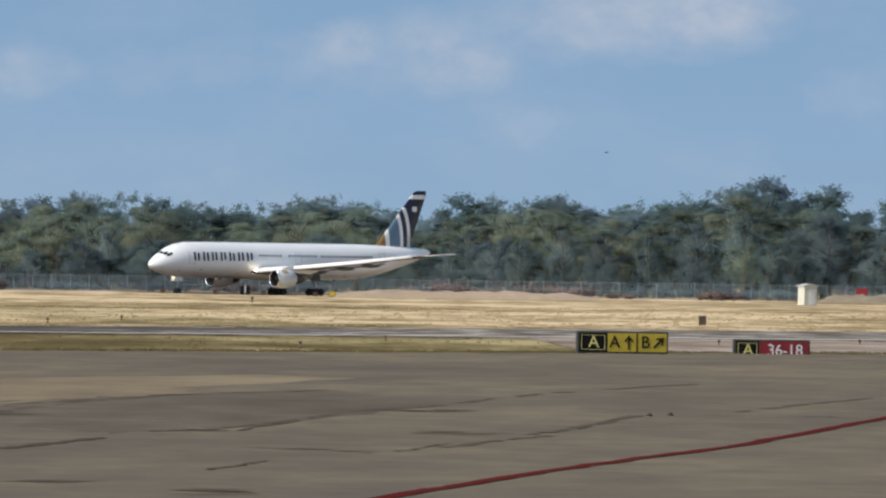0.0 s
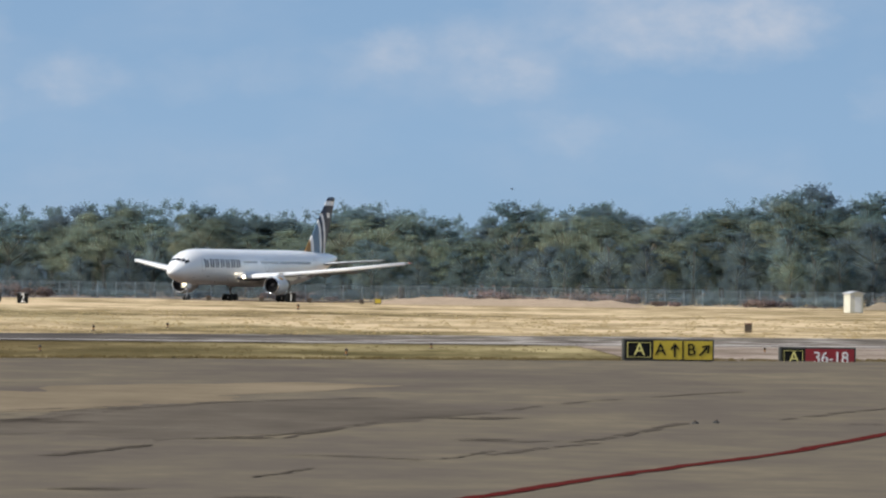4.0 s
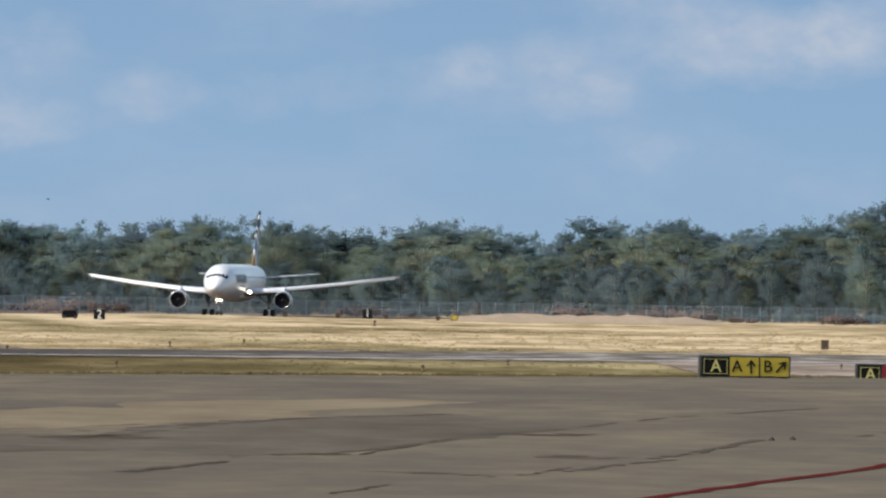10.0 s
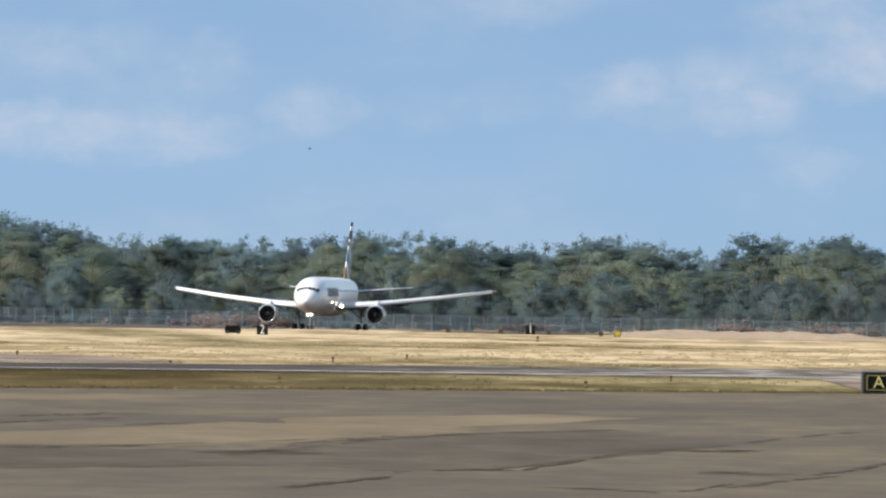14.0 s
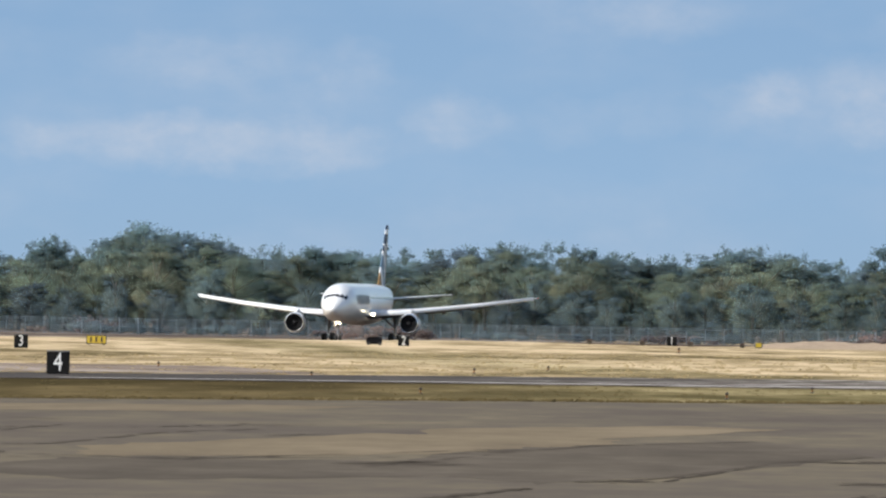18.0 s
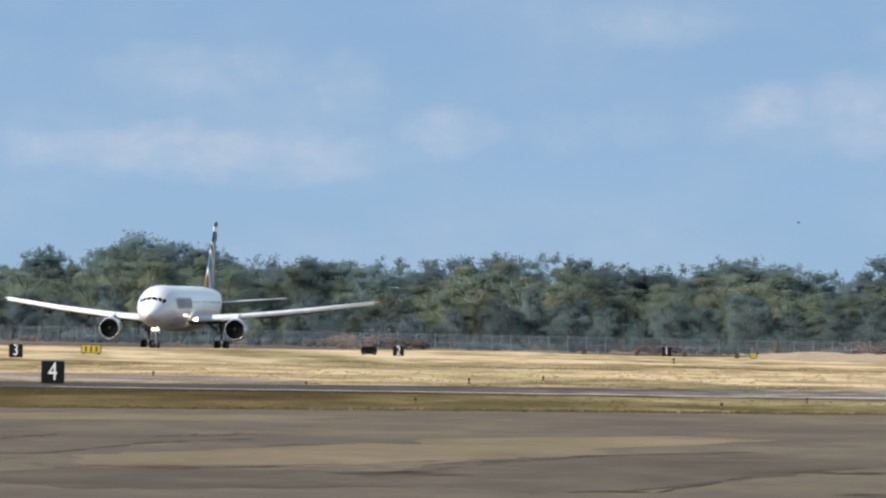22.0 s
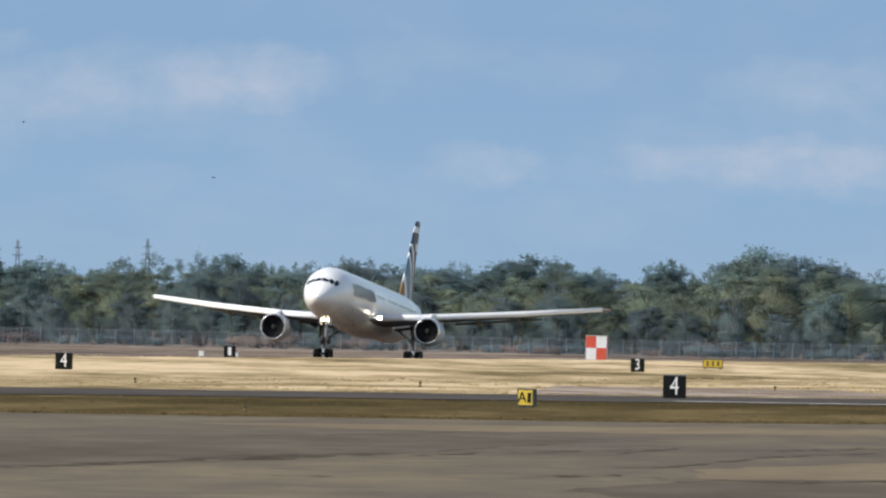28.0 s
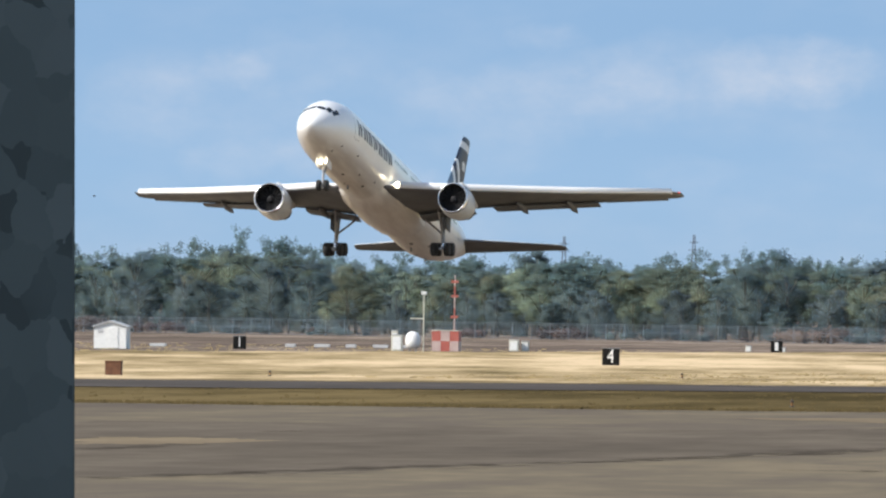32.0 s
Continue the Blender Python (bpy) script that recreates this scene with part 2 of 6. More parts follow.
def ground_material():
    """Dry grass field, with greener verges near the apron and bare reddish dirt far off."""
    m, nt, bs = tree_of("dry_grass_ground")
    tc = nt.nodes.new("ShaderNodeTexCoord")
    sp = nt.nodes.new("ShaderNodeSeparateXYZ")
    link(nt, tc.outputs["Object"], sp.inputs[0])
    x, y = sp.outputs[0], sp.outputs[1]
    broad = noise_of(nt, 1.0, (0.020, 0.006, 1), 4.0)
    mid = noise_of(nt, 1.0, (0.15, 0.018, 1), 6.0, rough=0.66)
    fine = noise_of(nt, 1.0, (1.7, 0.5, 1), 4.0)
    f = math_of(nt, "ADD", math_of(nt, "MULTIPLY", broad.outputs[0], 0.42), math_of(nt, "ADD", math_of(nt, "MULTIPLY", mid.outputs[0], 0.48), math_of(nt, "MULTIPLY", fine.outputs[0], 0.10)))
    dry = ramp_of(nt, f, ((0.40, (0.15, 0.116, 0.058)), (0.45, (0.275, 0.210, 0.114)), (0.50, (0.42, 0.320, 0.182)), (0.56, (0.64, 0.495, 0.310)))).outputs[0]
    green = ramp_of(nt, f, ((0.42, (0.061, 0.048, 0.023)), (0.50, (0.093, 0.071, 0.034)), (0.58, (0.158, 0.119, 0.058)))).outputs[0]
    straw = ramp_of(nt, f, ((0.42, (0.108, 0.091, 0.042)), (0.50, (0.208, 0.170, 0.084)), (0.58, (0.39, 0.32, 0.17)))).outputs[0]
    dirt = ramp_of(nt, f, ((0.42, (0.105, 0.082, 0.066)), (0.50, (0.165, 0.131, 0.106)), (0.58, (0.31, 0.25, 0.197)))).outputs[0]
    wobble = math_of(nt, "MULTIPLY", math_of(nt, "SUBTRACT", broad.outputs[0], 0.5), 90.0)
    edge = math_of(nt, "ADD", math_of(nt, "SUBTRACT", y, math_of(nt, "MULTIPLY", x, 1.2)), wobble)
    # cloud shade is put into the verge colour: darker west, paler east
    east = math_of(nt, "DIVIDE", math_of(nt, "ADD", math_of(nt, "ADD", x, 27.0), math_of(nt, "MULTIPLY", wobble, 0.2)), 24.0, True)
    green = mix_of(nt, east, green, straw)
    near = math_of(nt, "DIVIDE", math_of(nt, "SUBTRACT", 905.0, edge), 45.0, True)
    lane = math_of(nt, "ADD", math_of(nt, "ADD", y, math_of(nt, "MULTIPLY", x, 11.0)), math_of(nt, "MULTIPLY", wobble, 2.2))
    olive = math_of(nt, "MULTIPLY", math_of(nt, "SUBTRACT", 1.25, math_of(nt, "DIVIDE", math_of(nt, "ABSOLUTE", math_of(nt, "SUBTRACT", lane, 830.0)), 130.0), True), 0.62)
    dry = mix_of(nt, olive, dry, straw)
    side = math_of(nt, "ADD", math_of(nt, "ADD", x, math_of(nt, "MULTIPLY", math_of(nt, "SUBTRACT", 2163.0, y), 0.0938)), 50.0)
    far = math_of(nt, "DIVIDE", math_of(nt, "SUBTRACT", -12.0, math_of(nt, "ADD", side, math_of(nt, "MULTIPLY", wobble, 0.25))), 14.0, True)
    col = mix_of(nt, far, mix_of(nt, near, dry, green), dirt)
    link(nt, col, bs.inputs["Base Color"])
    bs.inputs["Roughness"].default_value = 0.95
    bs.inputs["Specular IOR Level"].default_value = 0.0
    bump_of(nt, bs, fine.outputs[0], 0.6, 0.12)
    return m


def paving(name, stops, stretch_broad, stretch_mid, rough=0.85):
    m, nt, bs = tree_of(name)
    broad = noise_of(nt, 1.0, stretch_broad, 5.0)
    mid = noise_of(nt, 1.0, stretch_mid, 6.0, rough=0.65)
    fine = noise_of(nt, 9.0, (1, 1, 1), 3.0)
    streak = noise_of(nt, 1.0, (0.42, 0.16, 1), 6.0, rough=0.7)
    f = math_of(nt, "ADD", math_of(nt, "MULTIPLY", broad.outputs[0], 0.42), math_of(nt, "ADD", math_of(nt, "MULTIPLY", mid.outputs[0], 0.34), math_of(nt, "MULTIPLY", streak.outputs[0], 0.24)))
    link(nt, ramp_of(nt, f, stops).outputs[0], bs.inputs["Base Color"])
    bs.inputs["Roughness"].default_value = rough
    bs.inputs["Specular IOR Level"].default_value = 0.0
    bump_of(nt, bs, fine.outputs[0], 0.25, 0.01)
    return m


M_GROUND = ground_material()
M_APRON = paving("weathered_asphalt", ((0.40, (0.114, 0.096, 0.080)), (0.47, (0.132, 0.112, 0.089)), (0.53, (0.154, 0.130, 0.096)), (0.60, (0.194, 0.161, 0.112))), (0.05, 0.010, 1), (0.25, 0.035, 1))


def taxiway_material():
    """Taxiway asphalt, pale and streaky to the east; cloud shade is put into its darker west."""
    m = paving("grey_taxiway_asphalt", ((0.36, (0.060, 0.054, 0.050)), (0.52, (0.086, 0.078, 0.072)), (0.66, (0.13, 0.118, 0.108))), (0.04, 0.02, 1), (0.3, 0.08, 1))
    nt = m.node_tree
    bs = nt.nodes["Principled BSDF"]
    old = bs.inputs["Base Color"].links[0].from_socket
    tc = nt.nodes.new("ShaderNodeTexCoord")
    sp = nt.nodes.new("ShaderNodeSeparateXYZ")
    link(nt, tc.outputs["Object"], sp.inputs[0])
    streak = noise_of(nt, 1.0, (0.30, 0.05, 1), 5.0)
    pale = ramp_of(nt, streak.outputs[0], ((0.38, (0.105, 0.090, 0.075)), (0.52, (0.19, 0.165, 0.14)), (0.64, (0.36, 0.33, 0.29)))).outputs[0]
    wob = noise_of(nt, 1.0, (0.05, 0.02, 1), 3.0)
    east = math_of(nt, "DIVIDE", math_of(nt, "ADD", math_of(nt, "ADD", sp.outputs[0], 30.0), math_of(nt, "MULTIPLY", math_of(nt, "SUBTRACT", wob.outputs[0], 0.5), 40.0)), 26.0, True)
    link(nt, mix_of(nt, east, old, pale), bs.inputs["Base Color"])
    return m


M_TAXI = taxiway_material()
M_CONCRETE = paving("pinkish_concrete", ((0.40, (0.15, 0.115, 0.088)), (0.50, (0.27, 0.215, 0.17)), (0.60, (0.44, 0.37, 0.31))), (0.05, 0.035, 1), (0.22, 0.05, 1))
M_RUNWAY = paving("dark_runway_asphalt", ((0.36, (0.075, 0.055, 0.043)), (0.52, (0.11, 0.082, 0.064)), (0.66, (0.16, 0.12, 0.095))), (0.04, 0.02, 1), (0.3, 0.08, 1))
M_TAR = surface("black_crack_sealer", (0.054, 0.046, 0.037), (0.115, 0.097, 0.077), 0.35, 0.85)
M_PATCH = paving("dark_purplish_asphalt", ((0.40, (0.094, 0.080, 0.064)), (0.50, (0.118, 0.100, 0.079)), (0.60, (0.150, 0.127, 0.099))), (0.09, 0.014, 1), (0.35, 0.05, 1))
M_BEIGE = paving("sandy_beige_asphalt", ((0.40, (0.160, 0.129, 0.090)), (0.50, (0.197, 0.158, 0.107)), (0.60, (0.242, 0.194, 0.131))), (0.09, 0.014, 1), (0.35, 0.05, 1))
M_SEAM = surface("dark_paving_seam", (0.086, 0.072, 0.058), (0.114, 0.096, 0.076), 0.4, 0.9)
M_PALESEAM = surface("pale_paving_seam", (0.17, 0.145, 0.11), (0.24, 0.205, 0.15), 0.4, 0.9)
for m in (M_TAR, M_SEAM, M_PALESEAM):
    m.node_tree.nodes["Principled BSDF"].inputs["Specular IOR Level"].default_value = 0.0
M_REDLINE = surface("faded_red_line_paint", (0.072, 0.013, 0.012), (0.115, 0.024, 0.021), 0.8, 0.9)
M_WHITELINE = surface("worn_white_line_paint", (0.32, 0.29, 0.26), (0.56, 0.52, 0.47), 0.5, 0.8)
for m in (M_REDLINE, M_WHITELINE):
    m.node_tree.nodes["Principled BSDF"].inputs["Specular IOR Level"].default_value = 0.0


def galvanised():
    m, nt, bs = tree_of("spangled_galvanised_steel")
    tc = nt.nodes.new("ShaderNodeTexCoord")
    v = nt.nodes.new("ShaderNodeTexVoronoi")
    v.inputs["Scale"].default_value = 44.0
    wob = noise_of(nt, 90.0, (1, 1, 1), 2.0)
    vm = nt.nodes.new("ShaderNodeMix")
    vm.data_type, vm.blend_type = "RGBA", "LINEAR_LIGHT"
    vm.inputs[0].default_value = 0.006
    link(nt, tc.outputs["Object"], vm.inputs[6])
    link(nt, wob.outputs["Color"], vm.inputs[7])
    link(nt, vm.outputs[2], v.inputs["Vector"])
    bw = nt.nodes.new("ShaderNodeRGBToBW")
    link(nt, v.outputs["Color"], bw.inputs[0])
    n = noise_of(nt, 14.0, (1, 1, 1), 3.0)
    f = math_of(nt, "ADD", math_of(nt, "MULTIPLY", bw.outputs[0], 0.75), math_of(nt, "MULTIPLY", n.outputs[0], 0.25))
    link(nt, ramp_of(nt, f, ((0.30, (0.026, 0.039, 0.045)), (0.36, (0.052, 0.072, 0.079)), (0.60, (0.066, 0.088, 0.095)), (0.8, (0.088, 0.112, 0.121)))).outputs[0], bs.inputs["Base Color"])
    bs.inputs["Metallic"].default_value, bs.inputs["Roughness"].default_value = 0.25, 0.5
    return m


M_GALV = galvanised()


# ---- building helpers ----
def mesh_of(name, bm, material, smooth=False):
    bmesh.ops.recalc_face_normals(bm, faces=bm.faces[:])
    me = bpy.data.meshes.new(name)
    bm.to_mesh(me)
    bm.free()
    if smooth:
        for p in me.polygons:
            p.use_smooth = True
    me.materials.append(material)
    return me


def part(name, bm, material, parent, label="", smooth=False):
    """One mesh object under a thing or a part; bm may be a ready mesh."""
    me = bm if isinstance(bm, bpy.types.Mesh) else mesh_of(name, bm, material, smooth)
    ob = new(name, me)
    ob.parent = parent
    if label:
        ob["label"] = label
    return ob


def thing(name, label, category, m=None, group="", kind=""):
    ob = new(name)
    ob.empty_display_size = 0.5
    if m is not None:
        ob.matrix_basis = m
    return tagged(ob, label, category, group, kind)


def solid(name, bm, material, label, category, m=None, group="", kind="", smooth=False):
    ob = new(name, mesh_of(name, bm, material, smooth))
    if m is not None:
        ob.matrix_basis = m
    return tagged(ob, label, category, group, kind)


def box(sx, sy, sz, at=(0, 0, 0), bevel=0.0, turn=0.0, bm=None):
    """A box of that size with its base centre at `at`."""
    own = bm is None
    b = bmesh.new()
    bmesh.ops.create_cube(b, size=1.0)
    bmesh.ops.transform(b, matrix=Matrix.Translation((at[0], at[1], at[2] + sz / 2)) @ Matrix.Rotation(turn, 4, "Z") @ Matrix.Diagonal((sx, sy, sz, 1)), verts=b.verts[:])
    if bevel:
        bmesh.ops.bevel(b, geom=b.edges[:], offset=bevel, segments=2, affect="EDGES")
    if own:
        return b
    me = bpy.data.meshes.new("tmp")
    b.to_mesh(me)
    b.free()
    bm.from_mesh(me)
    bpy.data.meshes.remove(me)
    return bm


def rod(p, q, r0, r1=None, n=10, bm=None):
    """A closed tapered rod from p to q."""
    bm = bm or bmesh.new()
    p, q = Vector(p), Vector(q)
    r1 = r0 if r1 is None else r1
    d = (q - p).normalized()
    u = d.orthogonal().normalized()
    v = d.cross(u)
    rings = []
    for c, r in ((p, r0), (q, r1)):
        rings.append([bm.verts.new(c + r * (math.cos(2 * math.pi * i / n) * u + math.sin(2 * math.pi * i / n) * v)) for i in range(n)])
    for i in range(n):
        bm.faces.new((rings[0][i], rings[0][(i + 1) % n], rings[1][(i + 1) % n], rings[1][i]))
    bm.faces.new(rings[0][::-1])
    bm.faces.new(rings[1])
    return bm


def lathe(profile, axis_at, n=32, closed=False):
    """Turns (along -y, radius) pairs about an axis parallel to y through axis_at."""
    bm = bmesh.new()
    rings = []
    for s, r in profile:
        rings.append([bm.verts.new((axis_at[0] + r * math.cos(2 * math.pi * i / n), axis_at[1] + s, axis_at[2] + r * math.sin(2 * math.pi * i / n))) for i in range(n)])
    for a, b in zip(rings, rings[1:]):
        for i in range(n):
            bm.faces.new((a[i], a[(i + 1) % n], b[(i + 1) % n], b[i]))
    if closed:
        for a, b in zip(rings[-1:], rings[:1]):
            for i in range(n):
                bm.faces.new((a[i], a[(i + 1) % n], b[(i + 1) % n], b[i]))
    else:
        bm.faces.new(rings[0][::-1])
        bm.faces.new(rings[-1])
    return bm


def loft(sections):
    """Joins equal rings of points into a closed skin."""
    bm = bmesh.new()
    rings = [[bm.verts.new(p) for p in s] for s in sections]
    n = len(rings[0])
    for a, b in zip(rings, rings[1:]):
        for i in range(n):
            bm.faces.new((a[i], a[(i + 1) % n], b[(i + 1) % n], b[i]))
    bm.faces.new(rings[0][::-1])
    bm.faces.new(rings[-1])
    return bm


def sheet(points, z):
    """A flat sheet with that outline."""
    bm = bmesh.new()
    bm.faces.new([bm.verts.new((x, y, z)) for x, y in points])
    return bm


def lettering(body, size):
    """Flat raised letters as a mesh, standing upright and facing -y, centred."""
    cu = bpy.data.curves.new("letters", "FONT")
    cu.body, cu.size, cu.extrude, cu.align_x, cu.align_y = body, size, 0.012, "CENTER", "CENTER"
    ob = new("letters", cu)
    bpy.context.view_layer.update()
    me = bpy.data.meshes.new_from_object(ob.evaluated_get(bpy.context.evaluated_depsgraph_get()))
    bpy.data.objects.remove(ob)
    me.materials.clear()
    me.transform(Matrix.Rotation(math.pi / 2, 4, "X"))
    return me


# ---- the ground, its pavings and lines ----
DIP = -0.45


def level(y):
    """The field falls a little beyond 1850 m."""
    return DIP * min(1.0, max(0.0, (y - 1850) / 300))


bm = bmesh.new()
xs = [-4700, -2600, -1200, -500, -250, 0, 250, 500, 1200, 2600, 4700]
ys = [-4700, -2000, -600, 0, 400, 800, 1200, 1600, 1850, 1900, 1950, 2000, 2050, 2100, 2150, 2600, 3400, 4700]
grid = [[bm.verts.new((x, y, level(y))) for x in xs] for y in ys]
for j in range(len(ys) - 1):
    for i in range(len(xs) - 1):
        bm.faces.new((grid[j][i], grid[j][i + 1], grid[j + 1][i + 1], grid[j + 1][i]))
solid("ground", bm, M_GROUND, "flat airfield ground of dry straw-coloured grass", "ground", kind="structure")

APRON_EDGE = [(-620, 420), (-140, 520), (-76, 566), (-56, 578), (-34, 602), (-17, 639), (3, 673), (20, 704), (70, 770), (620, 900)]
STRIP_NEAR = [(-620, 330), (-140, 610), (-90, 682), (-61, 742), (-44, 772), (-22, 796), (4, 820), (60, 880), (620, 1500)]
STRIP_FAR = [(-620, 400), (-140, 690), (-100, 748), (-66, 806), (-44, 846), (-25, 892), (4, 950), (60, 1040), (620, 1720)]
solid("apron", sheet(APRON_EDGE + [(620, -300), (-620, -300)], 0.03), M_APRON, "wide weathered brown-grey asphalt apron", "apron", kind="structure")
solid("taxiway", sheet(STRIP_NEAR + STRIP_FAR[::-1], 0.03), M_TAXI, "long grey asphalt taxiway between grass strips", "taxiway", kind="structure")
solid("taxiway_connector", sheet([(7, 681), (20, 705), (70, 771), (70, 890), (60, 879), (5, 820), (6, 760)], 0.034), M_CONCRETE, "pinkish grey concrete taxiway connector", "taxiway", kind="structure")
solid("taxiway_spur", sheet([(-56, 838), (-33, 885), (-44, 980), (-62, 960)], 0.034), M_CONCRETE, "pinkish concrete taxiway spur in dry grass", "taxiway", kind="structure")


def along(y, off=0.0):
    """A point on the runway's centre line, off metres to its near side."""
    return (-50 - (2163 - y) * 0.0938 + off, y)


bm = bmesh.new()
last = None
for y in (300, 900, 1400, 1850, 1900, 1950, 2000, 2050, 2100, 2150, 2330):
    pair = [bm.verts.new((*along(y, off), level(y) + 0.035)) for off in (-11, 23)]
    if last:
        bm.faces.new((last[0], last[1], pair[1], pair[0]))
    last = pair
solid("runway", bm, M_RUNWAY, "dark asphalt runway seen at a grazing angle", "runway", kind="structure")

def bank_top(y):
    """Height of the grass bank's crest beside the runway."""
    return float(np.interp(y, (1450, 1750, 1850, 2060), (0.75, 0.42, 0.42, 0.0)))


def bank(x, y):
    """Height of the grass bank over the field at a place."""
    off = x + 50 + (2163 - y) * 0.0938
    return bank_top(y) * float(np.interp(off, (23.6, 27, 34, 52, 80), (0, 1, 0.9, 0.5, 0)))


bm = bmesh.new()
last = None
rnd = random.Random(77)
for y in list(range(300, 2080, 20)):
    h = bank_top(y) * rnd.uniform(0.93, 1.05)
    ring = [bm.verts.new((*along(y, off), z + level(y))) for off, z in ((23.6, -0.02), (27, h), (34, h * 0.9), (52, h * 0.5), (80, -0.02))]
    if last:
        for i in range(4):
            bm.faces.new((last[i], last[i + 1], ring[i + 1], ring[i]))
    last = ring
solid("grass_bank", bm, M_GROUND, "low dry-grass bank along the runway", "bank", kind="structure", smooth=True)
solid("runway_edge_line", sheet([along(300, -10), along(300, -9.4), along(1800, -9.4), along(1800, -10)], 0.045), M_WHITELINE, "worn white runway edge line", "line", kind="structure")
bm = bmesh.new()
prev = None
for i, ((ax, ay), (bx, by)) in enumerate(zip(STRIP_NEAR[4:-1], STRIP_FAR[4:-1])):
    a = bm.verts.new((ax + (bx - ax) * 0.10, ay + (by - ay) * 0.10, 0.045))
    b = bm.verts.new((ax + (bx - ax) * 0.17, ay + (by - ay) * 0.17, 0.045))
    if prev:
        bm.faces.new((prev[0], a, b, prev[1]))
    prev = (a, b)
solid("taxiway_edge_line", bm, M_WHITELINE, "worn pale taxiway edge line", "line", kind="structure")


def ribbon(points, width, z, jitter=0.0, seed=0, steps=8, gaps=0.0):
    """A flat strip of that width along a bent line, with an uneven edge."""
    rnd = random.Random(seed)
    pts = []
    for (ax, ay), (bx, by) in zip(points, points[1:]):
        for k in range(steps):
            pts.append(Vector((ax + (bx - ax) * k / steps, ay + (by - ay) * k / steps, 0)))
    pts.append(Vector((*points[-1], 0)))
    bm = bmesh.new()
    last = None
    for i, p in enumerate(pts):
        d = (pts[min(i + 1, len(pts) - 1)] - pts[max(i - 1, 0)]).normalized()
        side = Vector((-d.y, d.x, 0))
        w = width * (1 + rnd.uniform(-jitter, jitter))
        c = p + side * rnd.uniform(-jitter, jitter) * width
        a, b = bm.verts.new((*(c + side * w / 2).xy, z)), bm.verts.new((*(c - side * w / 2).xy, z))
        if last and rnd.random() >= gaps:
            bm.faces.new((last[0], last[1], b, a))
        last = (a, b)
    return bm


SEAMS_A = [[(-12.0, 393), (-7.8, 429.7), (-3.2, 455.6)], [(-5.7, 336), (-4.2, 356.4), (-2.1, 392), (0.1, 408.3)], [(-9.2, 300.4), (-7.6, 321.3)], [(0.6, 417.6), (3.2, 452), (8.7, 499.3)], [(2.0, 338.9), (3.7, 359.2), (5.3, 387.6)], [(8.3, 401.1), (11.2, 432.3), (14.1, 458)]]
SEAMS_B = [[(0.1, 311.6), (1.2, 325.4), (2.6, 337.1)], [(-12.7, 359.2), (-11.6, 369.5), (-10.3, 397.9), (-8.4, 428.3)], [(-24.2, 399.4), (-22.8, 406), (-22.2, 443.6), (-19.7, 467.7)], [(-22.3, 368.3), (-17.7, 370.9), (-11.5, 386.9)], [(-11.7, 393), (-8.9, 415.7), (-7.7, 433.1)]]
SEAMS_C = [[(-36.0, 412.5), (-32.3, 434.3), (-31.1, 475.9)], [(-27.5, 369.8), (-23.2, 378.4), (-17.7, 369.1), (-10.6, 410.7)], [(-42.1, 482.5), (-37, 516.8), (-27.5, 492.9)]]
PALE = [[(-18.2, 378.1), (-15, 380.3)], [(-9.3, 356.5), (-6.2, 357.3)], [(-54.1, 397), (-52.5, 404)], [(8.1, 388.6), (12.1, 392.8)], [(-43.2, 318), (-41.1, 327), (-39.2, 345), (-37.4, 368), (-33.1, 416)]]
for seed, line in enumerate(SEAMS_A + SEAMS_B + SEAMS_C + PALE):
    pale = line in PALE
    solid("paving_seam", ribbon(line, 0.22 if pale else 0.30, 0.0415 + 0.0001 * (seed % 9), 0.5, 200 + seed, 12, 0.3), M_PALESEAM if pale else M_SEAM, "pale worn paving seam" if pale else "soft dark paving seam in the asphalt", "seam", group="seams of the apron", kind="structure")
EDGE = [(x, y - 2.5) for x, y in APRON_EDGE[1:-1]]
solid("apron_edge_gravel", ribbon(EDGE, 1.3, 0.0425, 0.7, 61, 40, 0.3), M_PALESEAM, "pale broken line of gravel along the apron edge", "gravel", kind="structure")
RED = [(-2.4, 225), (-0.8, 244.4), (0.7, 261.3), (2.4, 281), (4.3, 300), (6.6, 322), (9.3, 356), (12.1, 391), (16, 440)]
solid("red_line", ribbon(RED, 0.38, 0.045, 0.16, 3), M_REDLINE, "faded red line painted on the asphalt apron", "line", kind="structure")
CRACKS_A = [[(-9.1, 300), (-8.3, 307), (-7.6, 320)], [(-4.5, 272), (-3.8, 281), (-3.4, 288)], [(-4.1, 307), (-2.9, 306), (-1.9, 303)], [(-1.6, 300), (-0.7, 306), (0.1, 319)], [(-0.5, 338), (0.3, 343)], [(0.6, 337), (1.3, 340)], [(2, 339), (3.2, 349), (5, 384)], [(9.8, 391), (10.7, 391)], [(11.1, 393), (12.2, 394)], [(-7.8, 255), (-7.1, 254), (-6.6, 257)], [(-6, 333), (-4.8, 338), (-2.7, 381)], [(-11.2, 366), (-10.4, 369)], [(-3.8, 243), (-3.8, 250)]]
CRACKS_B = [[(-12.9, 365), (-12, 369), (-10.6, 365)], [(-6.1, 336), (-4.9, 343)], [(-9.1, 298), (-8.3, 309), (-7.4, 321)], [(-0.9, 389), (0.6, 395)], [(-18.9, 438), (-16.9, 453)], [(-22.6, 471), (-20.9, 480)], [(-18.7, 372), (-17.1, 375)]]
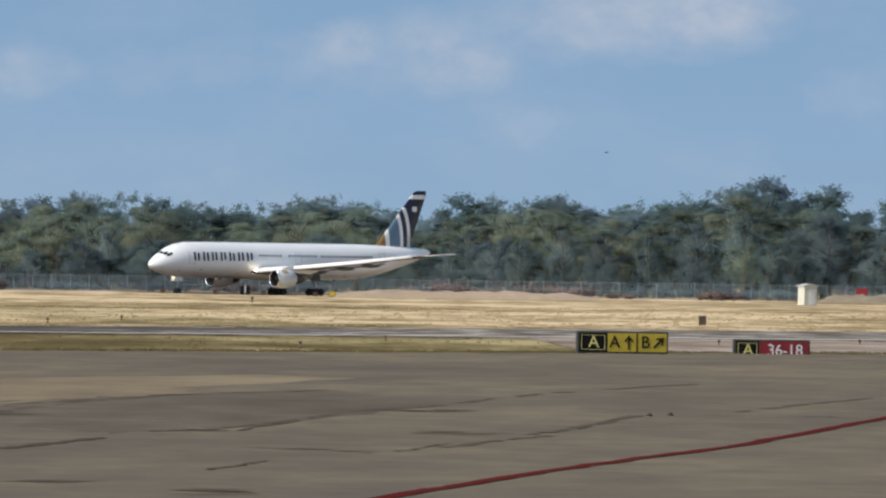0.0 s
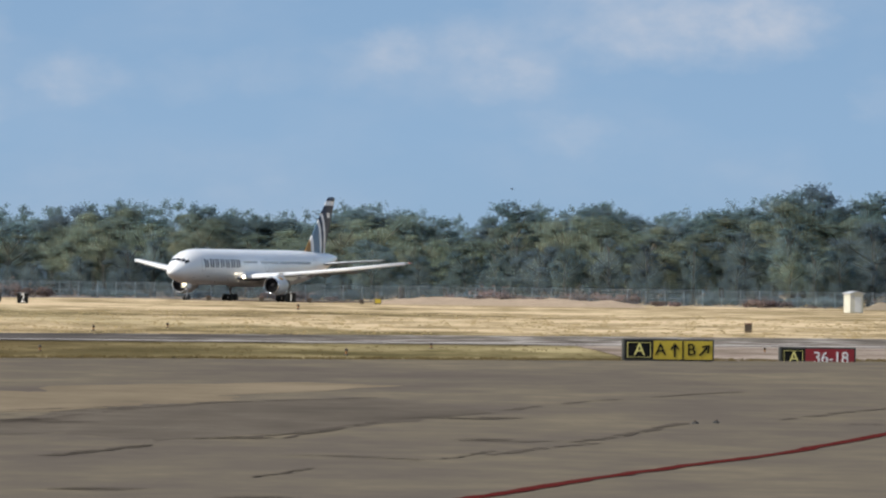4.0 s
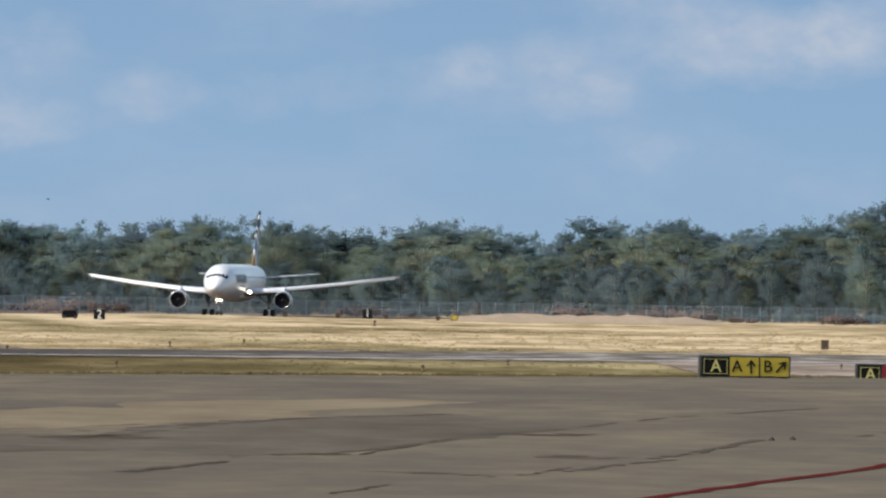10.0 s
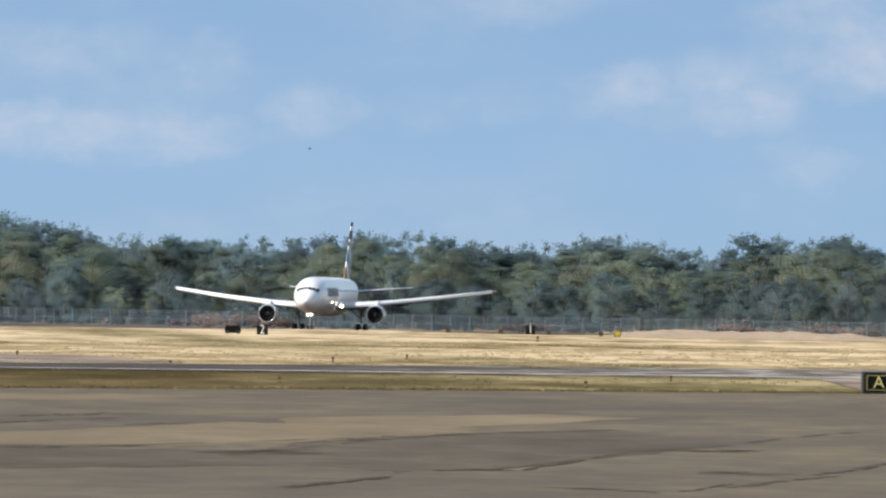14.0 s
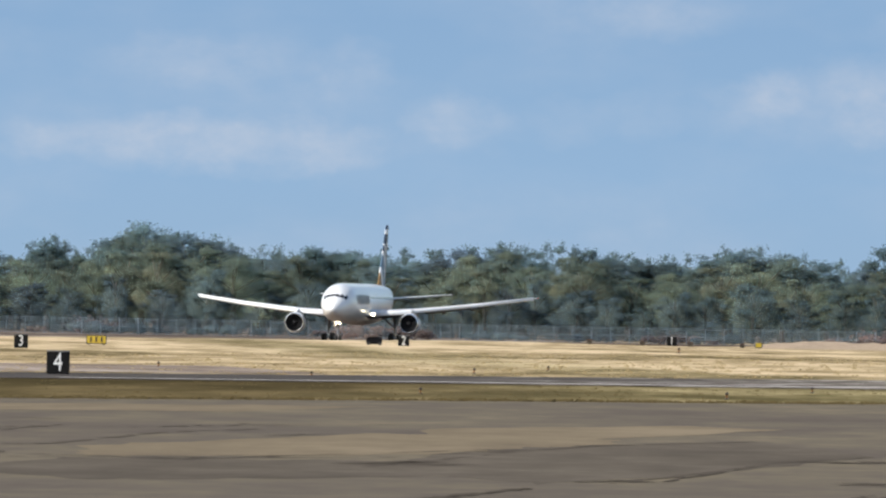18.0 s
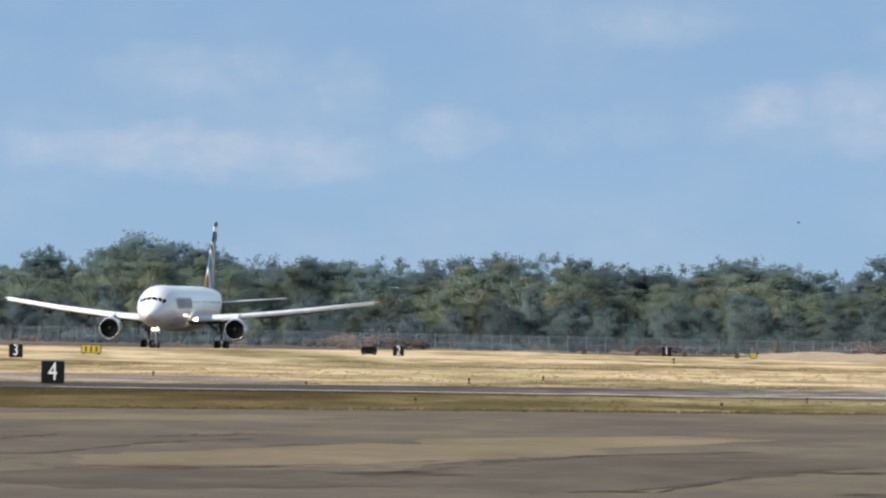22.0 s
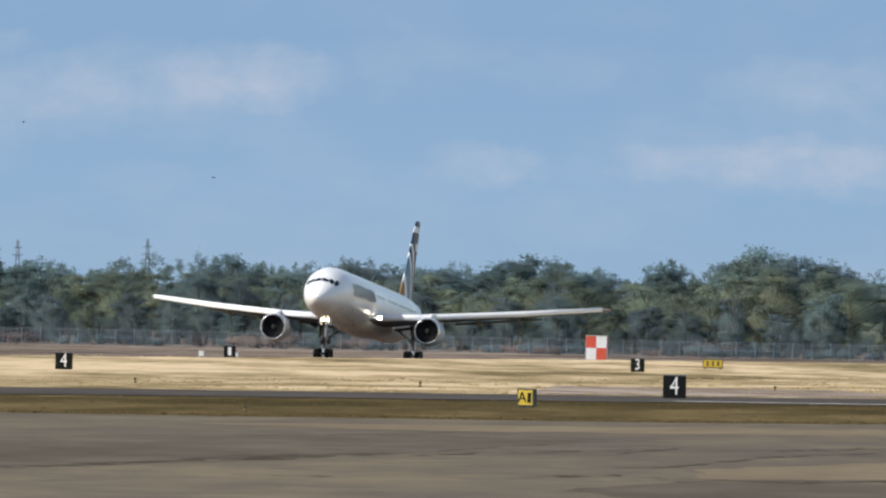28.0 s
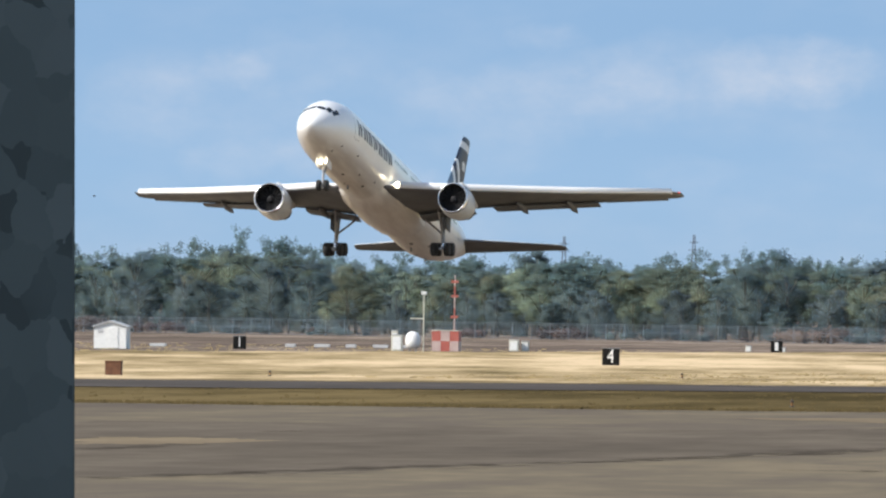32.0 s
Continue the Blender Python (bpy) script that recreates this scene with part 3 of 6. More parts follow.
CRACKS_C = [[(-26.9, 444), (-26.2, 469), (-23.4, 464), (-21.2, 489)], [(-21.6, 371), (-18.1, 370), (-14.7, 381)], [(-18.4, 441), (-17, 455)], [(-12.8, 365), (-11.8, 374), (-10.7, 366)], [(-1.4, 390), (0.4, 396)], [(-6.6, 334), (-4.9, 345)]]
CRACKS_D = [[(-36, 412), (-33.6, 413), (-32.4, 429)], [(-31.6, 425), (-29.9, 441), (-26.6, 463)], [(-31.4, 360), (-28.7, 362)], [(-24.4, 369), (-22.8, 381)], [(-21.2, 480), (-16, 495)]]
CRACKS_E = [[(-43.5, 320), (-42, 329), (-41.2, 340), (-40, 354), (-37.9, 366), (-36.3, 385), (-34.5, 418)], [(-51.9, 382), (-51.6, 402)], [(-55.1, 445), (-54.4, 452)], [(-35.1, 393), (-33.6, 419)]]
seed = 10
for group, wide in ((CRACKS_A, 0.15), (CRACKS_B, 0.22), (CRACKS_C, 0.22), (CRACKS_D, 0.36), (CRACKS_E, 0.80)):
    for line in group:
        seed += 1
        flat = abs(line[-1][1] - line[0][1]) < 9
        solid("sealed_crack", ribbon(line, 0.8 if flat else wide, 0.042 + 0.0002 * (seed % 7), 0.6, seed, 12, 0.35), M_TAR, "dark tar-sealed crack in the asphalt", "crack", group="cracks in the apron", kind="structure")
AREA_DARK = [[(-64.9, 477), (-57.2, 485), (-46.6, 476), (-40.7, 497), (-38.1, 512), (-30.9, 490), (-31, 440), (-34, 419), (-37.8, 370), (-39.6, 347), (-41.5, 330), (-43.6, 320), (-52, 330)],
             [(-20.4, 368), (-14, 373), (-10.6, 374), (-7.5, 366), (-10.9, 338), (-17.6, 322), (-22, 340)], [(-12.2, 392), (-7.8, 428), (-3.2, 452), (0.2, 408), (-4.4, 354), (-7.6, 330), (-10.5, 345)]]
AREA_SAND = [[(-21.8, 400), (-18.9, 428), (-15.9, 457), (-11.3, 462), (-7.5, 449), (-8, 432), (-10.2, 416), (-11.8, 395), (-16.7, 380), (-20.4, 374)], [(-57, 419), (-54.1, 421), (-51, 419), (-51.6, 402), (-54, 397)],
             [(-14.7, 480), (-6.7, 514), (-2.8, 503), (-8.5, 451), (-12.3, 403)], [(-50, 540), (-30, 575), (-20, 590), (-24, 545), (-40, 525)]]


def ragged(outline, seed):
    """Cuts the sides of an outline into short uneven steps."""
    rnd = random.Random(seed)
    pts = []
    for (ax, ay), (bx, by) in zip(outline, outline[1:] + outline[:1]):
        for k in range(8):
            pts.append((ax + (bx - ax) * k / 8 + rnd.uniform(-0.35, 0.35), ay + (by - ay) * k / 8 + rnd.uniform(-2.0, 2.0)))
    return pts


for seed, outline in enumerate(AREA_DARK + AREA_SAND):
    dark = outline in AREA_DARK
    bm = sheet(ragged(outline, seed), 0.034 + 0.0004 * seed)
    bmesh.ops.triangulate(bm, faces=bm.faces[:])
    solid("asphalt_patch", bm, M_PATCH if dark else M_BEIGE, "darker purplish patch of worn asphalt" if dark else "sandy beige patch of worn asphalt", "patch", group="worn patches of the apron", kind="structure")


# ---- grass ----
def blades(name, label, count, area, tall, wide, material, seed):
    """Tufts of three blades each, in one mesh."""
    rng = np.random.default_rng(seed)
    px, py = area(rng, count)
    verts, faces = [], []
    h = tall * rng.uniform(0.45, 1.25, count)
    for i in range(count):
        for k in range(3):
            a = rng.uniform(-0.5, 0.5)
            w, dx = wide * (0.5 + rng.random()), wide * rng.uniform(-1.2, 1.2)
            b = len(verts)
            cx, cy = px[i] + dx, py[i] + rng.uniform(-0.3, 0.3)
            verts += [(cx - w / 2, cy - a * w, 0), (cx + w / 2, cy + a * w, 0), (cx + rng.uniform(-0.6, 0.6) * h[i], cy, h[i])]
            faces.append((b, b + 1, b + 2))
    me = bpy.data.meshes.new(name)
    me.from_pydata(verts, [], faces)
    me.normals_split_custom_set_from_vertices([(0.0, -0.25, 0.97)] * len(verts))
    me.materials.append(material)
    return tagged(new(name, me), label, "grass", kind="stuff")


def between(low, high, x0, x1, pad=1.0):
    def area(rng, n):
        x = rng.uniform(x0, x1, n)
        a, b = np.interp(x, *zip(*low)) + pad, np.interp(x, *zip(*high)) - pad
        return x, a + (b - a) * rng.random(n)
    return area


def field(rng, n):
    y = 820 + 700 * rng.random(n)
    x = -0.15 * y + rng.random(n) * 0.19 * y
    keep = y - np.interp(x, *zip(*STRIP_FAR)) > 2
    off = x + 50 + (2163 - y) * 0.0938
    keep &= np.abs(off) > 25
    return np.where(keep, x, 300.0), np.where(keep, y, 1400.0)


blades("verge_grass", "tufts of dull green and yellow verge grass", 700, between(APRON_EDGE, STRIP_NEAR, -100, 6), 0.05, 0.12, M_BLADE, 1)
blades("verge_edge_grass", "ragged low grass along the asphalt edge", 3500, between(APRON_EDGE, [(x, y + 7) for x, y in APRON_EDGE], -100, 60, 0.0), 0.14, 0.12, M_BLADE, 2)
blades("dry_grass", "knee-high dry straw-coloured grass on the airfield", 4500, field, 0.075, 0.30, M_STRAW, 3)


# ---- sky ----
def sky_backdrop():
    m, nt, bs = tree_of("blue_sky_with_thin_clouds")
    nt.nodes.remove(bs)
    out = nt.nodes["Material Output"]
    em = nt.nodes.new("ShaderNodeEmission")
    tc = nt.nodes.new("ShaderNodeTexCoord")
    sp = nt.nodes.new("ShaderNodeSeparateXYZ")
    link(nt, tc.outputs["UV"], sp.inputs[0])
    base = ramp_of(nt, math_of(nt, "DIVIDE", sp.outputs[1], 600.0, True), ((0.0, (0.300, 0.444, 0.618)), (0.35, (0.282, 0.438, 0.638)), (0.8, (0.250, 0.403, 0.612)))).outputs[0]
    wisp = noise_of(nt, 1.0, (0.011, 0.017, 1), 6.0, "UV", 0.6)
    soft = noise_of(nt, 1.0, (0.0022, 0.0050, 1), 4.0, "UV", 0.5)
    total = math_of(nt, "MULTIPLY", math_of(nt, "SUBTRACT", soft.outputs[0], 0.44, True), 0.9)
    bend = noise_of(nt, 1.0, (0.016, 0.022, 1), 3.0, "UV")
    warp = nt.nodes.new("ShaderNodeVectorMath")
    warp.operation = "MULTIPLY_ADD"
    link(nt, bend.outputs["Color"], warp.inputs[0])
    warp.inputs[1].default_value = (90, 60, 0)
    shifted = nt.nodes.new("ShaderNodeVectorMath")
    shifted.operation = "SUBTRACT"
    link(nt, tc.outputs["UV"], shifted.inputs[0])
    shifted.inputs[1].default_value = (45, 30, 0)
    link(nt, shifted.outputs[0], warp.inputs[2])
    for a, e, w, h, s in CLOUDS_A + CLOUDS_B + CLOUDS_C:
        mp = nt.nodes.new("ShaderNodeMapping")
        mp.vector_type = "POINT"
        w, h = w * 1.25, h * 1.25
        mp.inputs["Location"].default_value = (-a / w, -e / h, 0)
        mp.inputs["Scale"].default_value = (1 / w, 1 / h, 0)
        link(nt, warp.outputs[0], mp.inputs["Vector"])
        gr = nt.nodes.new("ShaderNodeTexGradient")
        gr.gradient_type = "SPHERICAL"
        link(nt, mp.outputs[0], gr.inputs[0])
        body = math_of(nt, "MULTIPLY", gr.outputs["Fac"], 1.7, True)
        total = math_of(nt, "ADD", total, math_of(nt, "MULTIPLY", body, s * 0.66))
    grain = math_of(nt, "ADD", math_of(nt, "MULTIPLY", wisp.outputs[0], 1.7), -0.12)
    f = math_of(nt, "MULTIPLY", total, grain, True)
    link(nt, mix_of(nt, f, base, (0.550, 0.595, 0.685)), em.inputs["Color"])
    em.inputs["Strength"].default_value = 1.0
    link(nt, em.outputs[0], out.inputs["Surface"])
    bm = bmesh.new()
    uv = bm.loops.layers.uv.new("sky")
    R, rows = 4600.0, []
    ups = [-60, 0, 120, 300, 500, 700, 1000]
    for k in range(-12, 9):
        a = k * 600
        rows.append([bm.verts.new((R * math.sin(a / 25500), R * math.cos(a / 25500), 3.9 + R * (e + 35.4) / 25500)) for e in ups])
    for k in range(len(rows) - 1):
        for j in range(len(ups) - 1):
            fc = bm.faces.new((rows[k][j], rows[k + 1][j], rows[k + 1][j + 1], rows[k][j + 1]))
            for lp, (kk, jj) in zip(fc.loops, ((k, j), (k + 1, j), (k + 1, j + 1), (k, j + 1))):
                lp[uv].uv = ((kk - 12) * 600, ups[jj])
    return solid("sky_backdrop", bm, m, "light blue sky with thin soft clouds", "sky", kind="structure")


# bearing, height, half width, half height, density
CLOUDS_A = [(306, 410, 270, 70, 0.75), (340, 398, 130, 40, 0.25), (-174, 364, 60, 42, 0.38), (-34, 390, 70, 42, 0.36), (26, 322, 95, 48, 0.42), (-104, 331, 230, 60, 0.28), (146, 223, 85, 36, 0.32), (-744, 306, 80, 50, 0.32),
            (706, 282, 65, 45, 0.3), (162, 488, 140, 42, 0.5), (-388, 500, 160, 40, 0.35), (-204, 337, 80, 42, 0.25), (500, 430, 100, 60, 0.5)]
CLOUDS_B = [(-1158, 256, 300, 50, 0.58), (-1250, 262, 160, 38, 0.22), (-1198, 408, 180, 45, 0.30), (-926, 395, 70, 50, 0.32), (-710, 302, 100, 45, 0.22), (-540, 308, 65, 42, 0.25), (-404, 318, 85, 40, 0.24), (-1490, 261, 65, 40, 0.3),
            (-1786, 250, 105, 40, 0.42), (-1727, 250, 60, 36, 0.2), (-960, 255, 90, 36, 0.25), (-1640, 420, 140, 50, 0.2)]
CLOUDS_C = [(-2197, 398, 150, 58, 0.50), (-2140, 395, 80, 48, 0.25), (-2370, 388, 200, 65, 0.36), (-2587, 356, 160, 72, 0.36), (-2700, 330, 130, 60, 0.2), (-2637, 456, 65, 28, 0.3), (-2817, 343, 85, 45, 0.28), (-3187, 392, 55, 40, 0.36),
            (-3057, 405, 160, 62, 0.28), (-3047, 239, 85, 40, 0.36), (-3207, 217, 75, 36, 0.26), (-2877, 182, 65, 36, 0.28), (-2387, 215, 95, 32, 0.18), (-2717, 260, 115, 50, 0.22), (-3330, 330, 120, 70, 0.3)]
sky_backdrop()


# ---- the wood behind the field ----
def icosphere(fine):
    bm = bmesh.new()
    bmesh.ops.create_icosphere(bm, subdivisions=fine, radius=1.0)
    v = [p.co.normalized() for p in bm.verts]
    f = [tuple(p.index for p in face.verts) for face in bm.faces]
    bm.free()
    return v, f


BALLS = {k: icosphere(k) for k in (2, 3)}


def leafy(name, lobes, material, per, small, large, seed, mid=None, rough=1.0):
    """Lobes (centre, radius across, radius up, fineness): each a cauliflower-like uneven skin under a fringe of small leaf cards, or at fineness 0 loose cards alone. mid: centre and half sizes of the whole crown."""
    rng = np.random.default_rng(seed)
    verts, dirs, faces, at = [], [], [], 0
    for c, rx, rz, fine in lobes:
        if fine == 0:
            # a loose bough: several small clumps of leaf cards round its centre
            subs = np.array(c) + rng.normal(size=(6, 3)) * np.array((rx, rx, rz)) * 0.38
            n = int(per * 9.5 * rx * rx) + 20
            own = rng.integers(0, 6, n)
            p = subs[own] + rng.normal(size=(n, 3)) * np.array((rx, rx, rz)) * 0.21
            u = rng.normal(size=(n, 3))
            u /= np.linalg.norm(u, axis=1)[:, None]
            w = np.cross(u, rng.normal(size=(n, 3)))
            w /= np.linalg.norm(w, axis=1)[:, None]
            half = rng.uniform(small, large, n)[:, None]
            verts.append(np.stack([p + u * half, p - w * half * 0.7, p - u * half * 0.8, p + w * half * 0.75], 1).reshape(-1, 3))
            crown = np.zeros((n, 3)) if mid is None else (p - mid[0]) / mid[1]
            dirs.append(np.repeat(0.34 * crown + 0.12 * (p - c) / rx + 0.13 * rng.normal(size=(n, 3)), 4, 0))
            faces += (np.arange(4 * n).reshape(-1, 4) + at).tolist()
            at += 4 * n
            continue
        ball, tris = BALLS[fine]
        c = Vector(c)
        shift = Vector(rng.uniform(-90, 90, 3))
        size = min(rx, rz)
        skin_v = []
        for d in ball:
            p = Vector((d.x * rx, d.y * rx, d.z * rz))
            q = p + shift
            lift = 0.38 * size * noise.noise(q * (1.3 / size)) + 0.42 * rough * (0.5 - noise.voronoi(q * 0.55)[0][0]) + 0.22 * rough * (0.45 - noise.voronoi(q * 1.5)[0][0])
            skin_v.append(c + p * 0.80 + d * lift)
        core, ball_a = np.array(skin_v), np.array(ball)
        crown = np.zeros((len(core), 3)) if mid is None else (core - mid[0]) / mid[1]
        out = 0.34 * crown + 0.06 * ball_a
        tri = np.array(tris)
        e1, e2 = core[tri[:, 1]] - core[tri[:, 0]], core[tri[:, 2]] - core[tri[:, 0]]
        fn = np.cross(e1, e2)
        area = np.linalg.norm(fn, axis=1)
        own = np.zeros_like(core)
        for k in range(3):
            np.add.at(own, tri[:, k], fn)
        own /= np.linalg.norm(own, axis=1)[:, None]
        verts.append(core)
        dirs.append(out + 0.20 * own)
        faces += (tri + at).tolist()
        at += len(core)
        n = int(per * area.sum() / 2)
        pick = rng.choice(len(tri), n, p=area / area.sum())
        mixw = rng.dirichlet((1, 1, 1), n)
        p = (core[tri[pick]] * mixw[:, :, None]).sum(1)
        e = fn[pick] / area[pick][:, None]
        p = p + e * (rng.uniform(-0.1, 1.0, n) ** 1.8 * 0.85)[:, None] + 0.12 * rng.normal(size=(n, 3))
        u = rng.normal(size=(n, 3))
        u -= 0.5 * (u * e).sum(1)[:, None] * e
        u /= np.linalg.norm(u, axis=1)[:, None]
        w = np.cross(u, e + 0.6 * rng.normal(size=(n, 3)))
        w /= np.linalg.norm(w, axis=1)[:, None]
        half = rng.uniform(small, large, n)[:, None]
        verts.append(np.stack([p + u * half, p - w * half * 0.7, p - u * half * 0.8, p + w * half * 0.75], 1).reshape(-1, 3))
        dirs.append(np.repeat(out[tri[pick, 0]] + 0.16 * e + 0.14 * rng.normal(size=(n, 3)), 4, 0))
        faces += (np.arange(4 * n).reshape(-1, 4) + at).tolist()
        at += 4 * n
    verts, dirs = np.concatenate(verts), np.concatenate(dirs) + (-0.06, -0.36, 0.34)
    verts[:, 2] = np.maximum(verts[:, 2], -0.3)
    dirs /= np.linalg.norm(dirs, axis=1)[:, None]
    me = bpy.data.meshes.new(name)
    me.from_pydata(verts.tolist(), [], faces)
    me.polygons.foreach_set("use_smooth", [True] * len(faces))
    me.normals_split_custom_set_from_vertices(dirs.tolist())
    me.materials.append(material)
    return me


def tree_kind(seed, tall, wide, base, count, material, label):
    """A tapered trunk whose limbs carry a crown of uneven leafy lobes; tall metres high, bare below base * tall."""
    rnd = random.Random(seed)
    ob = thing("tree", label, "tree", group="trees of the wood")
    lean = rnd.uniform(-0.4, 0.4)
    bm = rod((0, 0, -0.2), (lean, 0, tall * 0.72), 0.25, 0.09, 7)
    mid, half = tall * (base + 0.92) / 2, tall * (0.92 - base) / 2
    lobes = []
    lobes.append(((lean, 0, mid - half * 0.12), wide * (0.36 if count < 8 else 0.32), half * 0.84, 3))
    for k in range(count + 4):
        up = -0.35 + 1.25 * (k + rnd.random()) / (count + 4)
        a = 2.4 * k + rnd.uniform(-0.5, 0.5)
        ring = math.sqrt(max(0.0, 1 - up * up)) * (rnd.uniform(0.3, 0.8) if up > 0.45 else rnd.uniform(0.55, 0.9))
        c = Vector((lean + wide / 2 * ring * math.cos(a), wide / 2 * ring * math.sin(a), mid + half * up * 0.90))
        rod((lean * 0.7, 0, max(tall * 0.12, c.z * 0.70)), c, 0.09, 0.04, 5, bm)
        r = wide * rnd.uniform(0.14, 0.23)
        tall_r = r * rnd.uniform(0.6, 1.0)
        lobes.append((tuple(c), r, tall_r, 0))
        lobes.append((tuple(c), r * 0.62, tall_r * 0.66, 2))
    part("trunk", bm, M_BARK, ob)
    part("crown", leafy("crown", lobes, material, 13.0, 0.10, 0.25, seed, (np.array((lean, 0, mid)), np.array((wide / 2, wide / 2, half)))), material, ob)
    return ob


# bearing and height of the wood's skyline
SKYLINE_A = [(-3460, 69), (-3310, 67), (-3260, 83), (-3200, 94), (-3120, 95), (-3080, 76), (-2930, 63), (-2830, 62), (-2772, 61), (-2722, 42), (-2692, 66), (-2662, 80), (-2630, 72), (-2516, 59), (-2426, 68), (-2317, 73), (-2232, 76), (-2132, 61), (-2042, 73), (-1882, 73), (-1802, 63), (-1712, 85), (-1602, 80), (-1551, 56), (-1457, 88), (-1391, 64), (-1337, 100), (-1290, 107), (-1179, 99)]
SKYLINE_B = [(-1089, 76), (-1019, 65), (-979, 76), (-869, 70), (-785, 72), (-645, 87), (-585, 77), (-510, 94), (-445, 75), (-335, 74), (-245, 92), (-135, 82), (-85, 62), (15, 61), (45, 90), (115, 85), (200, 99), (255, 80), (395, 87), (455, 103), (574, 126), (615, 95), (674, 113), (705, 73), (783, 94)]
SKYLINE = SKYLINE_A + SKYLINE_B
SK_A, SK_E = zip(*SKYLINE)
OLIVE, DUSKY, HAZED = "tall leafy tree with an uneven olive-green crown", "tall dark green tree with a ragged top", "tree at the edge of the wood, blued for haze"
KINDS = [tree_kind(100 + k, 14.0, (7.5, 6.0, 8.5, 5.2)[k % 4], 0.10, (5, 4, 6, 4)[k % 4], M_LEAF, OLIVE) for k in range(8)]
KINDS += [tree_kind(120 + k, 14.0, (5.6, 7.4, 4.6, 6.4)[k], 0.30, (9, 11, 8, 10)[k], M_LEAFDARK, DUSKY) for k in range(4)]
KINDS += [tree_kind(140 + k, 14.0, (7.0, 5.6, 8.0, 6.2)[k], 0.02, (5, 4, 6, 5)[k], M_LEAFHAZE, HAZED) for k in range(4)]


def wood_top(x, depth):
    return 3.9 + depth * (np.interp(x * 25500 / depth, SK_A, SK_E) + 38.2) / 25500


rnd = random.Random(5)
spots = []
for depth, low, high, step, pool in ((2545, 0.95, 1.03, 6.2, (8, 9, 10, 11, 9, 11, 1, 3)), (2512, 0.86, 1.00, 7.0, (0, 1, 2, 3, 4, 5, 6, 7, 8, 9)), (2484, 0.70, 0.94, 7.8, (0, 1, 2, 3, 4, 5, 6, 7, 12, 13, 14, 15)), (2458, 0.42, 0.74, 6.6, (12, 13, 14, 15, 12, 13, 14, 15, 5))):
    x = -3850 / 25500 * depth
    while x < 1050 / 25500 * depth:
        spots.append((x, depth + rnd.uniform(-11, 11), wood_top(x, depth) * rnd.uniform(low, high), rnd.uniform(1.1, 1.6), rnd.choice(pool)))
        x += step * rnd.uniform(0.6, 1.4)
# single tall trees that stand out over the rest
for (a0, e0), (a, e), (a1, e1) in zip(SKYLINE, SKYLINE[1:], SKYLINE[2:]):
    if e >= max(e0, e1) or e > 98:
        x = a * 2552 / 25500
        spots.append((x, 2552, wood_top(x, 2552) * 1.07, 1.0, rnd.choice((8, 9, 10, 11))))
for placed, (x, y, h, spread, kind) in enumerate(spots):
    m = Matrix.Translation((x, y, DIP)) @ Matrix.Rotation(rnd.uniform(0, 6.28), 4, "Z") @ Matrix.Diagonal((h / 14 * spread, h / 14 * spread, h / 14, 1))
    if placed < len(KINDS):
        KINDS[placed].matrix_basis = m
    else:
        copy_thing(KINDS[kind], m)
lumps = []
for k in range(500):
    depth = rnd.uniform(2422, 2446)
    r = rnd.uniform(1.0, 2.2)
    lumps.append(((rnd.uniform(-3850, 1050) / 25500 * depth, depth, 3.6 * rnd.random() ** 1.8), r, r * rnd.uniform(0.7, 1.4), 0))
tagged(new("thicket", leafy("thicket", lumps, M_LEAFHAZE, 9, 0.11, 0.27, 1)), "dense undergrowth at the foot of the wood, blued for haze and shade", "undergrowth", kind="stuff")
lumps = []
for k in range(2600):
    depth = rnd.uniform(2565, 2605)
    x = rnd.uniform(-3900, 1100) / 25500 * depth
    r = rnd.uniform(1.1, 1.8)
    rise = 0.04 + 0.92 * rnd.random() ** 0.85
    lumps.append(((x, depth, wood_top(x, depth) * rise), r, r * rnd.uniform(0.7, 1.2), 2 if rise < 0.80 else 0))
for k in range(420):
    depth = rnd.uniform(2560, 2572)
    r = rnd.uniform(1.6, 2.4)
    lumps.append(((-3900 / 25500 * depth + 0.196 * depth / 420 * (k + rnd.random()), depth, rnd.uniform(0.3, 4.5)), r, r * rnd.uniform(0.9, 1.3), 2))
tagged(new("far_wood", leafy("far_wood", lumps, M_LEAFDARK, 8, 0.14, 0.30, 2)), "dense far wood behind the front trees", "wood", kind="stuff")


def shrub_kind(seed, material, label):
    rnd = random.Random(seed)
    lumps = [((rnd.uniform(-1.2, 1.2), rnd.uniform(-0.9, 0.9), rnd.uniform(0.35, 1.0)), rnd.uniform(0.35, 0.65), rnd.uniform(0.35, 0.7), 2) for _ in range(7)]
    ob = thing("shrub", label, "shrub", group="shrubs along the fence")
    for k in range(4):
        a = k * 1.57 + 0.3 * seed
        part("stem", rod((0, 0, -0.05), (1.0 * math.cos(a), 0.8 * math.sin(a), 1.1), 0.04, 0.015, 5), M_BARK, ob)
    part("foliage", leafy("foliage", lumps, material, 16, 0.07, 0.18, seed, None, 0.4), material, ob)
    return ob


